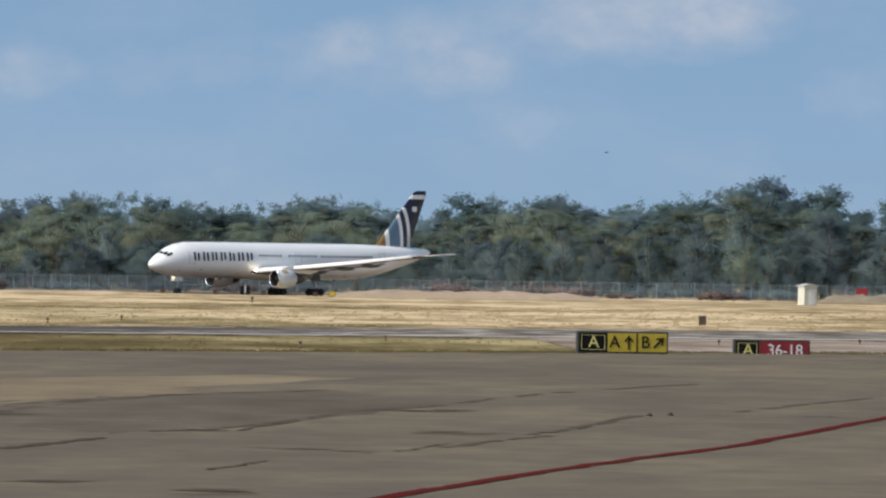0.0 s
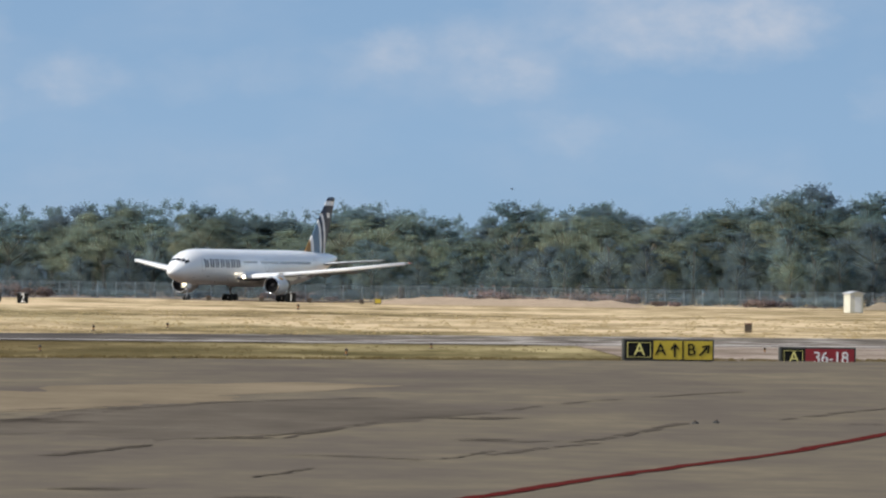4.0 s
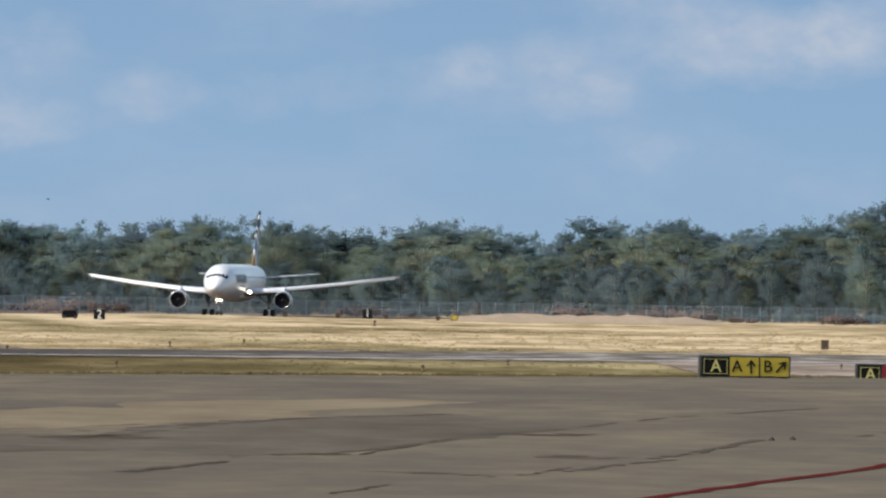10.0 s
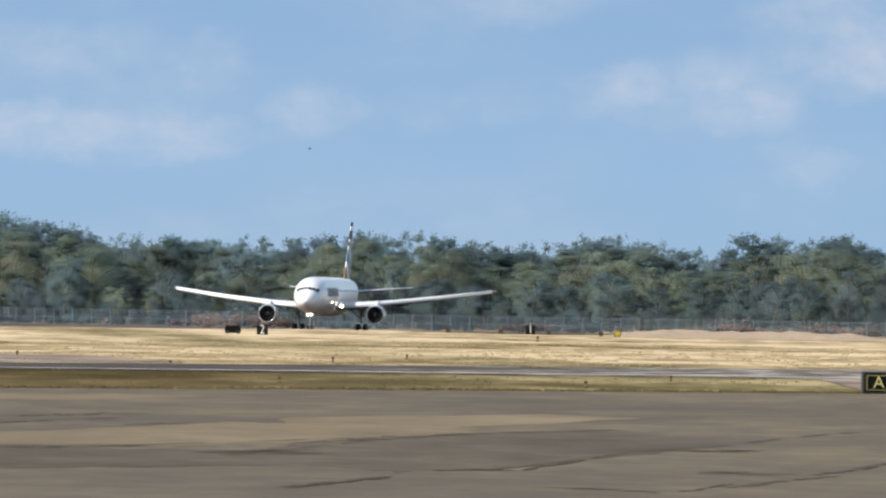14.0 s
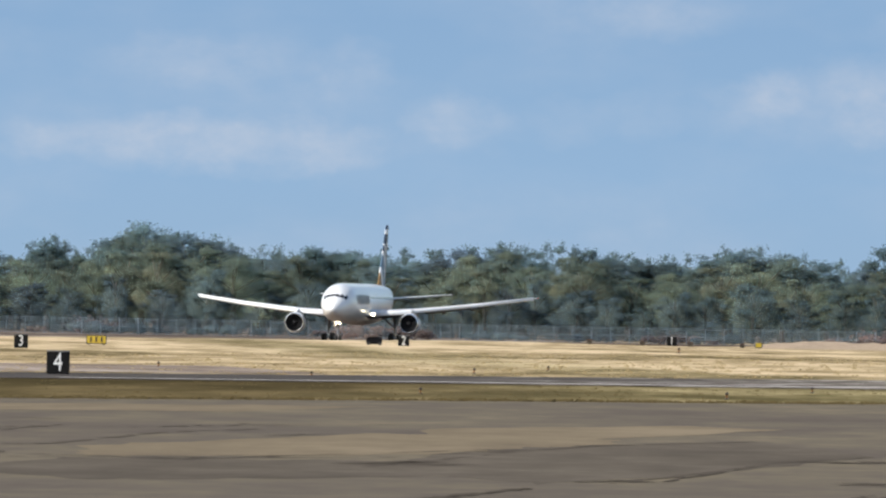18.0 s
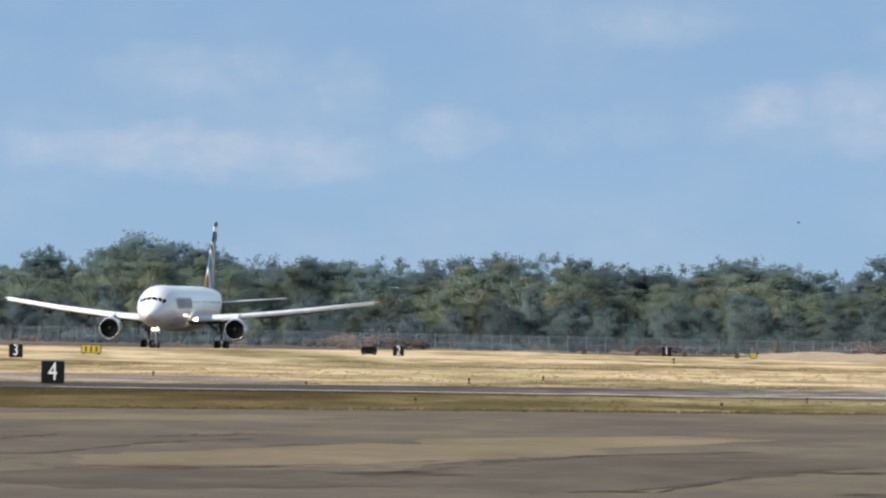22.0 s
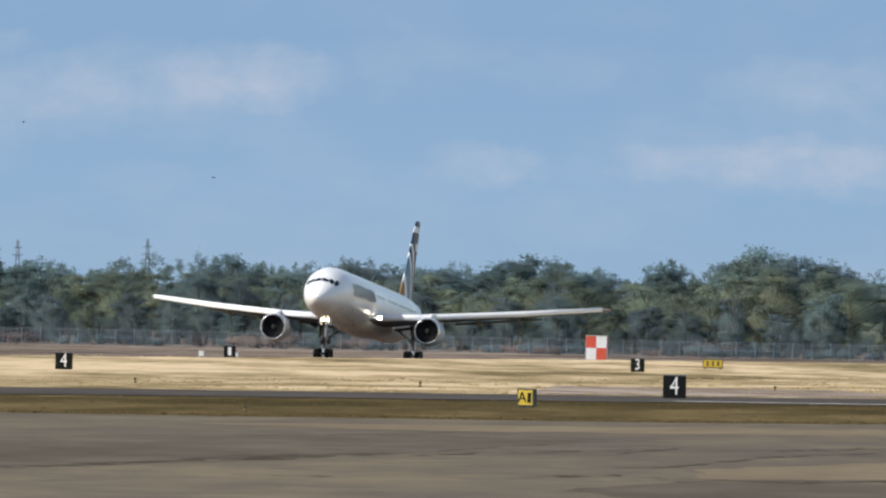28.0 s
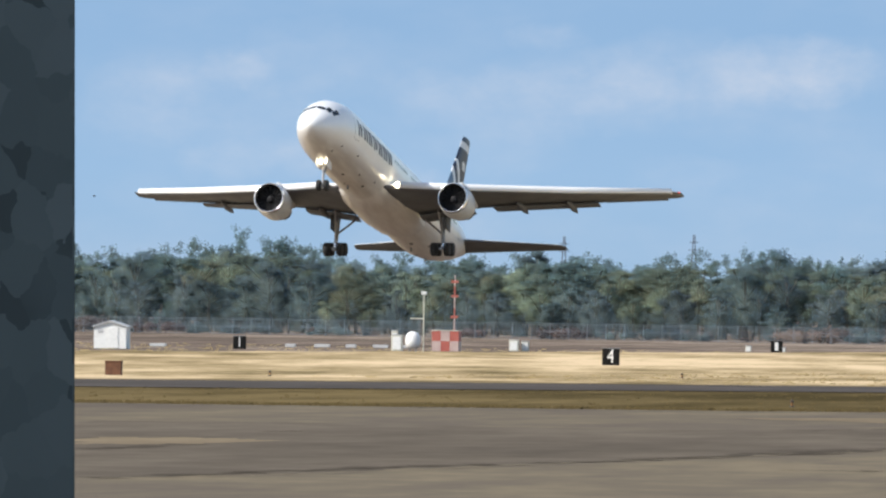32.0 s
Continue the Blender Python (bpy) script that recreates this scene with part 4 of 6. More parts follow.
def mound(name, label, x0, x1, y0, y1, tall, seed):
    """A low uneven heap of earth and dry weeds."""
    bm = bmesh.new()
    nx, ny = 28, 6
    rows = []
    for j in range(ny + 1):
        v = j / ny
        rows.append([])
        for i in range(nx + 1):
            u = i / nx
            x, y = x0 + (x1 - x0) * u, y0 + (y1 - y0) * v
            h = tall * math.sin(math.pi * v) ** 0.7 * min(1, u * 6, (1 - u) * 6) ** 0.6 * (0.72 + 0.55 * noise.noise(Vector((x * 0.23, y * 0.05, seed))) + 0.25 * noise.noise(Vector((x * 0.9, y * 0.2, seed))))
            rows[-1].append(bm.verts.new((x, y, max(h, 0.0) - 0.03)))
    for j in range(ny):
        for i in range(nx):
            bm.faces.new((rows[j][i], rows[j][i + 1], rows[j + 1][i + 1], rows[j + 1][i]))
    ob = solid(name, bm, M_EARTH, label, "earth", pose(0, 0, DIP), kind="structure", smooth=True)
    return ob


M_EARTH = surface("pinkish_dry_earth", (0.27, 0.205, 0.145), (0.54, 0.42, 0.30), 0.5, 0.95, 0, 0.4, fine=2.2)
M_EARTH.node_tree.nodes["Principled BSDF"].inputs["Specular IOR Level"].default_value = 0.0
M_TANEARTH = surface("greyish_tan_earth", (0.20, 0.16, 0.11), (0.34, 0.28, 0.20), 0.3, 0.95, 0, 0.4, fine=1.3)
M_TANEARTH.node_tree.nodes["Principled BSDF"].inputs["Specular IOR Level"].default_value = 0.0
mound("earth_bank", "low pinkish bank of dry earth before the fence", -17, 24, 2100, 2264, 1.35, 3.1)
heap = mound("earth_heap", "greyish tan heap of dry earth by the fence", 58.5, 84, 2236, 2270, 2.1, 7.7)
heap.data.materials[0] = M_TANEARTH
SHRUBS = [shrub_kind(1, M_SHRUB, "low reddish-brown shrub by the fence"), shrub_kind(2, M_SHRUB, "low reddish-brown shrub by the fence"), shrub_kind(3, M_LEAFHAZE, "low green bush by the fence"), shrub_kind(4, M_LEAFHAZE, "low green bush by the fence")]
rnd = random.Random(8)
for k in range(176):
    depth = rnd.uniform(2292, 2375)
    x = rnd.uniform(-3800, 1000) / 25500 * depth
    s = rnd.uniform(0.6, 1.5)
    if k >= 150:
        # reddish brush in front of the fence, thick beside the parked cart
        depth, s = rnd.uniform(2266, 2280), rnd.uniform(0.45, 0.9)
        x = (rnd.uniform(-300, 620) if k >= 154 else (-918, -880, -806, -788)[k - 150]) / 25500 * depth
        s = s if k >= 154 else 0.95
    m = Matrix.Translation((x, depth, DIP)) @ Matrix.Rotation(rnd.uniform(0, 6.28), 4, "Z") @ Matrix.Diagonal((s * 1.3, s * 1.3, s, 1))
    if k < 4:
        SHRUBS[k].matrix_basis = m
    else:
        copy_thing(SHRUBS[rnd.choice((0, 1)) if k >= 150 else rnd.choice((0, 1, 2, 2, 2, 3, 3))], m)


# ---- chain-link fence before the wood ----
fence = thing("perimeter_fence", "long chain-link perimeter fence with steel posts", "fence", pose(0, 2285, DIP))
post_mesh = mesh_of("post", rod((0, 0, -0.1), (0, 0, 2.75), 0.045, 0.04, 6), M_FENCE)
for k in range(150):
    p = part("post", post_mesh, None, fence)
    p.location = (-350 + 3.0 * k, 0, 0)
for z in (0.15, 1.3, 2.4, 2.6):
    part("rail", rod((-350, 0, z), (97, 0, z), 0.022, 0.022, 5), M_FENCE, fence)
verts, faces = [], []
for k in range(1788):
    x = -350 + 0.25 * k
    for sgn in (1, -1):
        b = len(verts)
        verts += [(x - 0.010, 0.01, 0.1), (x + 0.010, 0.01, 0.1), (x + sgn * 1.1 + 0.010, 0.01, 2.4), (x + sgn * 1.1 - 0.010, 0.01, 2.4)]
        faces.append((b, b + 1, b + 2, b + 3))
me = bpy.data.meshes.new("wire_mesh")
me.from_pydata(verts, [], faces)
me.materials.append(M_FENCE)
part("wire_mesh", me, None, fence)["kind"] = "stuff"


# ---- power pylons beyond the wood ----
def pylon(x, y, h):
    ob = thing("power_pylon", "slim grey lattice power pylon beyond the wood", "pylon", pose(x, y, 0, 0, 0, 20), group="power pylons")
    bm = bmesh.new()
    legs = [(-1, -1), (1, -1), (1, 1), (-1, 1)]
    for a, b in legs:
        rod((a * 1.1, b * 1.1, -0.2), (a * 0.18, b * 0.18, h), 0.09, 0.06, 5, bm)
    part("leg_frame", bm, M_PYLON, ob)
    bm = bmesh.new()
    for k in range(9):
        z0, z1 = h * k / 9, h * (k + 1) / 9
        w0, w1 = 1.1 - 0.92 * k / 9, 1.1 - 0.92 * (k + 1) / 9
        for (a, b), (c, d) in zip(legs, legs[1:] + legs[:1]):
            rod((a * w0, b * w0, z0), (c * w1, d * w1, z1), 0.035, 0.035, 4, bm)
    part("bracing", bm, M_PYLON, ob)
    for z, r in ((h * 0.84, 1.3), (h * 0.92, 1.0)):
        part("cross_arm", rod((-r, 0, z), (r, 0, z), 0.08, 0.08, 5), M_PYLON, ob)
    return ob


pylon(-298.5, 3200, 21.8)
pylon(-327.6, 3200, 21.0)
pylon(-208, 3200, 18.0)


# ---- airport signs and lights ----
def arrow(turn, size):
    bm = bmesh.new()
    for pts in (((-0.065, -0.5), (0.065, -0.5), (0.065, 0.30), (-0.065, 0.30)), ((-0.34, 0.06), (-0.24, 0.02), (0.02, 0.38), (0, 0.52)), ((0.34, 0.06), (0, 0.52), (-0.02, 0.38), (0.24, 0.02))):
        front = [bm.verts.new((x * size, -0.012, z * size)) for x, z in pts]
        back = [bm.verts.new((x * size, 0.012, z * size)) for x, z in pts]
        bm.faces.new(front)
        bm.faces.new(back[::-1])
        for i in range(len(pts)):
            j = (i + 1) % len(pts)
            bm.faces.new((front[j], front[i], back[i], back[j]))
    bmesh.ops.transform(bm, matrix=Matrix.Rotation(turn, 4, "Y"), verts=bm.verts[:])
    return bm


def guidance_sign(at, rz, height, panels, label, sink=0.0):
    """panels: width, face material and the glyphs on it (letters or arrows, offset, size, material)."""
    ob = thing("taxiway_sign", label, "sign", pose(at[0], at[1], level(at[1]) - sink, 0, 0, rz), group="taxiway signs")
    total = sum(p[0] for p in panels)
    x = -total / 2
    part("cabinet", box(total + 0.12, 0.30, height, (0, 0, 0.05), 0.02), M_FRAME, ob, "dark metal sign cabinet")
    for sx in (-total / 2 + 0.2, total / 2 - 0.2):
        part("foot", box(0.22, 0.24, 0.12, (sx, 0, -0.07)), M_FRAME, ob)
    for w, face, glyphs in panels:
        cx = x + w / 2
        p = part("panel", box(w - 0.05, 0.03, height - 0.14, (0, 0, 0), 0.006), face, ob)
        p.location = (cx, -0.158, 0.12)
        for kind, off, size, mat in glyphs:
            z = (height - 0.14) / 2
            if kind.startswith(">"):
                q = part("arrow", arrow(radians(float(kind[1:])), size), mat, p)
            elif kind == "o":
                for bx, bz, bw, bh in ((0, z - 0.10, w - 0.22, 0.02), (0, 0.10 - z, w - 0.22, 0.02), (-w / 2 + 0.13, 0, 0.02, 2 * z - 0.2), (w / 2 - 0.13, 0, 0.02, 2 * z - 0.2)):
                    q = part("border", box(bw, 0.02, bh, (bx, 0, bz - bh / 2)), mat, p)
                    q.location = (0, -0.02, z)
                continue
            elif kind == "|":
                q = part("divider", box(0.035, 0.02, height - 0.16, (0, 0, -z)), mat, p)
            elif kind == "-bar":
                q = part("bar", box(size * 0.3, 0.02, size * 0.8, (0, 0, -size * 0.4)), mat, p)
            else:
                me = lettering(kind, size)
                me.materials.append(mat)
                q = part("lettering", me, mat, p)
            q.location = (off, -0.026, z)
        x += w
    return ob


guidance_sign((8.5, 679), 17, 1.02, [
    (1.40, M_SIGNBLACK, [("A", 0.02, 0.80, M_LETTERYELLOW), ("o", 0, 1, M_LETTERYELLOW)]),
    (1.48, M_SIGNYELLOW, [("A", -0.38, 0.80, M_SIGNBLACK), (">0", 0.32, 0.66, M_SIGNBLACK), ("|", 0.715, 1, M_SIGNBLACK)]),
    (1.48, M_SIGNYELLOW, [("B", -0.34, 0.80, M_SIGNBLACK), (">45", 0.32, 0.70, M_SIGNBLACK)])],
    "black and yellow taxiway sign reading A, A, B with arrows")
guidance_sign((15.9, 695), 17, 1.02, [
    (1.20, M_SIGNBLACK, [("A", 0.03, 0.80, M_LETTERYELLOW), ("o", 0, 1, M_LETTERYELLOW)]),
    (2.52, M_SIGNRED, [("36-18", 0.05, 0.78, M_SIGNWHITE)])],
    "black and red runway holding sign reading A 36-18", 0.36)
guidance_sign((-46.4, 697), -24, 0.86, [(0.82, M_SIGNYELLOW, [("A", -0.17, 0.72, M_SIGNBLACK), ("-bar", 0.22, 0.6, M_SIGNBLACK)])], "small yellow taxiway sign with black letter A")
guidance_sign((-72.45, 1350), 0, 0.80, [(1.78, M_SIGNYELLOW, [("-bar", -0.5, 0.6, M_DARKBROWN), ("-bar", 0.0, 0.6, M_DARKBROWN), ("-bar", 0.5, 0.6, M_DARKBROWN)])], "low yellow taxiway sign by the runway", -0.38)
guidance_sign((-15, 1960), 0, 0.7, [(0.8, M_SIGNYELLOW, [])], "small plain yellow taxiway sign in dry grass", -bank(-15, 1960))


def distance_sign(x, y, digit, size, sink=0.0):
    ob = thing("distance_sign", "square black runway distance sign, white figure " + digit if digit else "square black runway sign seen far off", "sign", pose(x, y, level(y) - sink), group="runway distance signs")
    part("cabinet", box(size, 0.30, size, (0, 0, 0.04), 0.03), M_SIGNBLACK, ob)
    part("top_cap", box(size + 0.02, 0.32, 0.05, (0, 0, size + 0.02), 0.01), M_STEEL, ob, "pale metal top edge")
    for sx in (-size * 0.35, size * 0.35):
        part("leg", box(0.08, 0.08, 0.10, (sx, 0, -0.05)), M_STEEL, ob)
    if digit:
        me = lettering(digit, size * 1.08)
        me.materials.append(M_SIGNWHITE)
        me.transform(Matrix.Diagonal((0.78, 1, 1.06, 1)))
        part("figure", me, None, ob, "white figure").location = (0, -0.162, 0.04 + size / 2)
    else:
        part("bar", box(size * 0.3, 0.02, size * 0.7, (0, -0.162, size * 0.18)), M_SIGNWHITE, ob)


for x, y, digit, size in ((-46, 817, "4", 1.30), (-73.05, 1240, "3", 1.18), (-50.4, 1560, "2", 1.2), (-25.4, 1855, "1", 1.25), (-98.97, 1000, "4", 1.19), (-133.7, 1530, "", 1.24), (-166.6, 1332, "1", 1.2)):
    distance_sign(x, y, digit, size, -3.9 * {1240: 0.0513, 1560: 0.0412, 1000: 0.061, 1855: 0.045}.get(y, 0.0))


def edge_light(lens):
    ob = thing("edge_light", "small taxiway edge light on a short stem", "light", group="taxiway edge lights")
    part("base", lathe_up([(0.0, 0.14), (0.04, 0.14), (0.06, 0.07)]), M_FRAME, ob)
    part("stem", rod((0, 0, 0.05), (0, 0, 0.24), 0.06, 0.055, 8), M_ORANGE, ob)
    part("lens", lathe_up([(0.23, 0.08), (0.25, 0.10), (0.34, 0.085), (0.39, 0.02)]), lens, ob)
    return ob


def lathe_up(profile, n=12):
    bm = lathe(profile, (0, 0, 0), n)
    bmesh.ops.transform(bm, matrix=Matrix.Rotation(math.pi / 2, 4, "X"), verts=bm.verts[:])
    return bm


LIGHT_A = [(-6.8, 694), (-3.0, 770), (-22.3, 1003), (14.9, 774), (23.3, 803), (-21.5, 692), (-33.1, 856), (-25.7, 939), (-53.3, 618), (-99.8, 812)]
LIGHT_B = [(-82.6, 879), (-67, 905), (-46.8, 949), (-20.7, 1570)]
light_kind = edge_light(M_LENSDARK)
for k, (x, y) in enumerate(LIGHT_A + LIGHT_B):
    s = 0.9 if y < 900 else 1.05 if y < 1200 else 1.8
    m = Matrix.Translation((x, y, level(y) + bank(x, y))) @ Matrix.Diagonal((s, s, s, 1))
    if k == 0:
        light_kind.matrix_basis = m
    else:
        copy_thing(light_kind, m)
for x, y in ((5.6, 386.6), (6.2, 389)):
    ob = thing("tie_down_cap", "small dark metal cap set in the asphalt", "cap", pose(x, y, 0.03), group="caps in the apron")
    part("rim", lathe_up([(0, 0.09), (0.04, 0.09), (0.055, 0.07)]), M_FRAME, ob)
    part("knob", lathe_up([(0.05, 0.05), (0.08, 0.045), (0.09, 0.02)]), M_DARKBROWN, ob)


# ---- huts and boxes on the field ----
def shelter(x, y, rz, sx, sy, sz, roof, label, paint):
    ob = thing("equipment_shelter", label, "shelter", pose(x, y, 0, 0, 0, rz))
    part("wall", box(sx, sy, sz, (0, 0, 0), 0.03), paint, ob)
    bm = bmesh.new()
    o = 0.18
    prof = [(-sx / 2 - o, sz + 0.02), (0, sz + roof), (sx / 2 + o, sz + 0.02), (sx / 2 + o, sz - 0.08), (0, sz + roof - 0.12), (-sx / 2 - o, sz - 0.08)]
    a = [bm.verts.new((px, -sy / 2 - o, pz)) for px, pz in prof]
    b = [bm.verts.new((px, sy / 2 + o, pz)) for px, pz in prof]
    for i in range(6):
        j = (i + 1) % 6
        bm.faces.new((a[i], a[j], b[j], b[i]))
    bm.faces.new(a)
    bm.faces.new(b[::-1])
    part("roof", bm, M_SHEDROOF, ob, "pale metal roof")
    for s in (-1, 1):
        gable = bmesh.new()
        yy = s * (sy / 2 - 0.02)
        v = [gable.verts.new((-sx / 2, yy, sz - 0.02)), gable.verts.new((sx / 2, yy, sz - 0.02)), gable.verts.new((0, yy, sz + roof - 0.06))]
        gable.faces.new(v)
        part("gable", gable, paint, ob)
    d = part("door", box(0.9, 0.05, min(1.95, sz - 0.2), (sx * 0.1, -sy / 2 - 0.02, 0.05), 0.01), M_SIGNWHITE, ob)
    part("handle", box(0.04, 0.05, 0.12, (sx * 0.1 + 0.35, -sy / 2 - 0.06, 1.0)), M_STEEL, d)
    part("vent", box(0.45, 0.04, 0.30, (-sx * 0.3, -sy / 2 - 0.015, sz - 0.55)), M_SHEDROOF, ob)
    return ob


shelter(46.0, 1815, 24, 1.8, 1.9, 2.45, 0.28, "small cream-white equipment shelter in dry grass", M_SHED)
shelter(-172.3, 1285, 0, 2.95, 2.6, 2.0, 0.55, "white gabled equipment shed on the field", M_SIGNWHITE)


def checker_hut(x, y, sx, sy, sz, cols, rows, label, red, white):
    """A hut whose faces are panels painted red and white in turn."""
    ob = thing("checkered_hut", label, "hut", pose(x, y, 0), group="checkered huts")
    part("body", box(sx - 0.06, sy - 0.06, sz, (0, 0, 0)), M_SHED, ob)
    for j in range(rows):
        for i in range(cols):
            mat = red if (i + j) % 2 else white
            w, h = sx / cols, sz / rows
            part("panel", box(w - 0.012, 0.04, h - 0.012, (-sx / 2 + w * (i + 0.5), -sy / 2 + 0.01, h * j + 0.006)), mat, ob)
    for s in (-1, 1):
        for j in range(rows):
            mat = red if j % 2 == (s > 0) else white
            part("side_panel", box(0.04, sy - 0.08, sz / rows - 0.012, (s * (sx / 2 - 0.01), 0, sz / rows * j + 0.006)), mat, ob)
    part("roof", box(sx + 0.12, sy + 0.12, 0.08, (0, 0, sz + 0.004), 0.02), M_SHED, ob)
    return ob


checker_hut(-111.2, 1800, 2.6, 2.4, 2.95, 2, 2, "red and white checkered navigation hut", M_REDPAINT, M_SIGNWHITE)
checker_hut(-152.2, 1377, 2.6, 2.2, 1.95, 3, 2, "faded, heat-hazed red and white checkered equipment hut", M_REDFADE, M_PINKWHITE)

mast = thing("antenna_mast", "red and white banded lattice antenna mast", "mast", pose(-151.9, 1381, 0))
for k in range(7):
    part("section", rod((0, 0, k * 1.05), (0, 0, (k + 1) * 1.05), 0.09 - 0.005 * k, 0.085 - 0.005 * k, 8), M_REDFADE if k % 2 else M_PINKWHITE, mast)
for z in (3.2, 5.2, 6.6):
    part("antenna_arm", box(0.7, 0.10, 0.22, (0, 0, z), 0.02), M_REDFADE, mast)
pole_thing = thing("instrument_pole", "thin pale instrument pole with a small head", "pole", pose(-153.2, 1366, 0))
part("shaft", rod((0, 0, -0.05), (0, 0, 5.4), 0.06, 0.045, 8), M_SHED, pole_thing)
part("head", box(0.5, 0.2, 0.3, (0, 0, 5.4), 0.03), M_SIGNWHITE, pole_thing)
part("bracket", rod((-1.3, 0, 3.1), (0, 0, 3.1), 0.05, 0.05, 6), M_SHED, pole_thing)
tank = thing("white_tank", "upright rounded white tank on short legs", "tank", pose(-153.75, 1362, 0))
part("shell", lathe_up([(0.25, 0.1), (0.28, 0.45), (0.45, 0.66), (0.9, 0.74), (1.4, 0.70), (1.75, 0.48), (1.9, 0.1)], 20), M_SIGNWHITE, tank, smooth=True)
for a in range(4):
    part("leg", rod((0.45 * math.cos(a * 1.57 + 0.78), 0.45 * math.sin(a * 1.57 + 0.78), -0.02), (0.45 * math.cos(a * 1.57 + 0.78), 0.45 * math.sin(a * 1.57 + 0.78), 0.5), 0.05, 0.05, 6), M_STEEL, tank)
for x, y, w, h, d in ((-155.6, 1365, 1.0, 1.5, 0.8), (-156.4, 1370, 0.6, 1.9, 0.6), (-150.2, 1420, 0.9, 1.1, 0.8), (-149.2, 1421, 0.7, 0.95, 0.6), (-138.5, 1550, 0.6, 0.6, 0.5), (-135.0, 1553, 0.5, 0.5, 0.5)):
    ob = thing("equipment_cabinet", "small white equipment cabinet on the field", "cabinet", pose(x, y, 0), group="equipment cabinets")
    part("body", box(w, d, h, (0, 0, 0), 0.02), M_SHED, ob)
    part("lid", box(w + 0.08, d + 0.08, 0.06, (0, 0, h), 0.01), M_SHEDROOF, ob)
    part("door", box(w * 0.8, 0.03, h * 0.8, (0, -d / 2 - 0.01, h * 0.1), 0.005), M_SIGNWHITE, ob)
for k, (x, y) in enumerate([(-168.6, 1388), (-166.5, 1396), (-164.6, 1404), (-162.6, 1412), (-160.9, 1420), (-174.0, 1330), (-176, 1320)]):
    ob = thing("approach_light_unit", "low white approach light unit in a row", "light", pose(x, y, 0), group="row of approach light units")
    part("housing", box(1.5 if k % 2 else 1.0, 0.7, 0.30, (0, 0, 0.14), 0.03), M_SHEDROOF, ob)
    for sx in (-0.35, 0.35):
        part("leg", box(0.07, 0.07, 0.16, (sx, 0, 0)), M_STEEL, ob)

crate = thing("rusty_box", "rusty brown steel box beside the taxiway", "box", pose(-105.4, 787, 0))
part("body", box(0.88, 0.7, 0.78, (0, 0, 0), 0.02), M_RUST, crate)
part("lid", box(0.94, 0.76, 0.07, (0, 0, 0.782), 0.01), M_RUST, crate)
crate = thing("junction_box", "small dark brown junction box in dry grass", "box", pose(19.4, 1073, 0))
part("body", box(0.55, 0.4, 0.62, (0, 0, 0), 0.02), M_DARKBROWN, crate)
part("lid", box(0.60, 0.45, 0.08, (0, 0, 0.622), 0.01), M_RUST, crate)

for x, y in ((-35.9, 1850), (-29.8, 1893), (-24.2, 1953), (-18.1, 2058)):
    ob = thing("marker_box", "small dark reddish-brown marker box on the runway bank", "box", pose(x, y, level(y) + bank(x, y) - 0.02), group="marker boxes on the bank")
    part("body", box(0.62, 0.45, 0.56, (0, 0, 0), 0.03), M_DARKBROWN, ob)
    part("lid", box(0.68, 0.51, 0.07, (0, 0, 0.562), 0.015), M_RUST, ob)

cart = thing("equipment_cart", "low dark equipment cart parked beside the runway", "cart", pose(-53.6, 1560, bank(-53.6, 1560), 0, 0, 4))
part("body", box(1.7, 1.0, 0.70, (0, 0, 0.10), 0.10), M_DARKCAR, cart)
part("cover", box(1.5, 0.85, 0.08, (0, 0, 0.802), 0.03), M_DARKCAR, cart)
for wx in (-0.6, 0.6):
    for wy in (-0.5, 0.5):
        w = part("wheel", rod((wx, wy - 0.07, 0.2), (wx, wy + 0.07, 0.2), 0.2, 0.2, 14), M_RUBBER, cart)
        part("rim", rod((wx, wy - 0.08, 0.2), (wx, wy + 0.08, 0.2), 0.1, 0.1, 10), M_FRAME, w)


trolley = thing("red_trolley", "faded red equipment trolley behind an earth heap", "cart", pose(66.2, 2272, DIP))
part("body", box(1.9, 1.1, 1.0, (0, 0, 1.25), 0.08), M_SIGNRED, trolley)
part("chassis", box(1.8, 1.0, 0.25, (0, 0, 0.98)), M_FRAME, trolley)
for wx in (-0.65, 0.65):
    for wy in (-0.45, 0.45):
        part("wheel", rod((wx, wy - 0.1, 0.5), (wx, wy + 0.1, 0.5), 0.5, 0.5, 14), M_RUBBER, trolley)


# ---- birds ----
def bird(label):
    ob = thing("bird", label, "bird", group="birds in the sky")
    part("body", loft([[(0.7 * r * math.cos(k * math.pi / 4), 0.7 * y, 0.7 * r * math.sin(k * math.pi / 4)) for k in range(8)] for y, r in ((-0.13, 0.008), (-0.10, 0.03), (-0.06, 0.035), (0.0, 0.045), (0.07, 0.03), (0.12, 0.012))]), M_FEATHER, ob, "", True)
    for s in (-1, 1):
        bm = bmesh.new()
        top = [bm.verts.new(Vector(p) * 0.7) for p in ((s * 0.03, -0.05, 0.02), (s * 0.14, -0.07, 0.07), (s * 0.27, 0.03, 0.06), (s * 0.13, 0.05, 0.05), (s * 0.03, 0.05, 0.015))]
        bm.faces.new(top)
        bmesh.ops.solidify(bm, geom=bm.faces[:], thickness=0.012)
        part("wing", bm, M_FEATHER, ob)
    part("tail", box(0.045, 0.065, 0.01, (0, 0.10, 0)), M_FEATHER, ob)
    return ob


BIRDS = [bird("small dark bird flying over the airfield") for _ in range(3)]


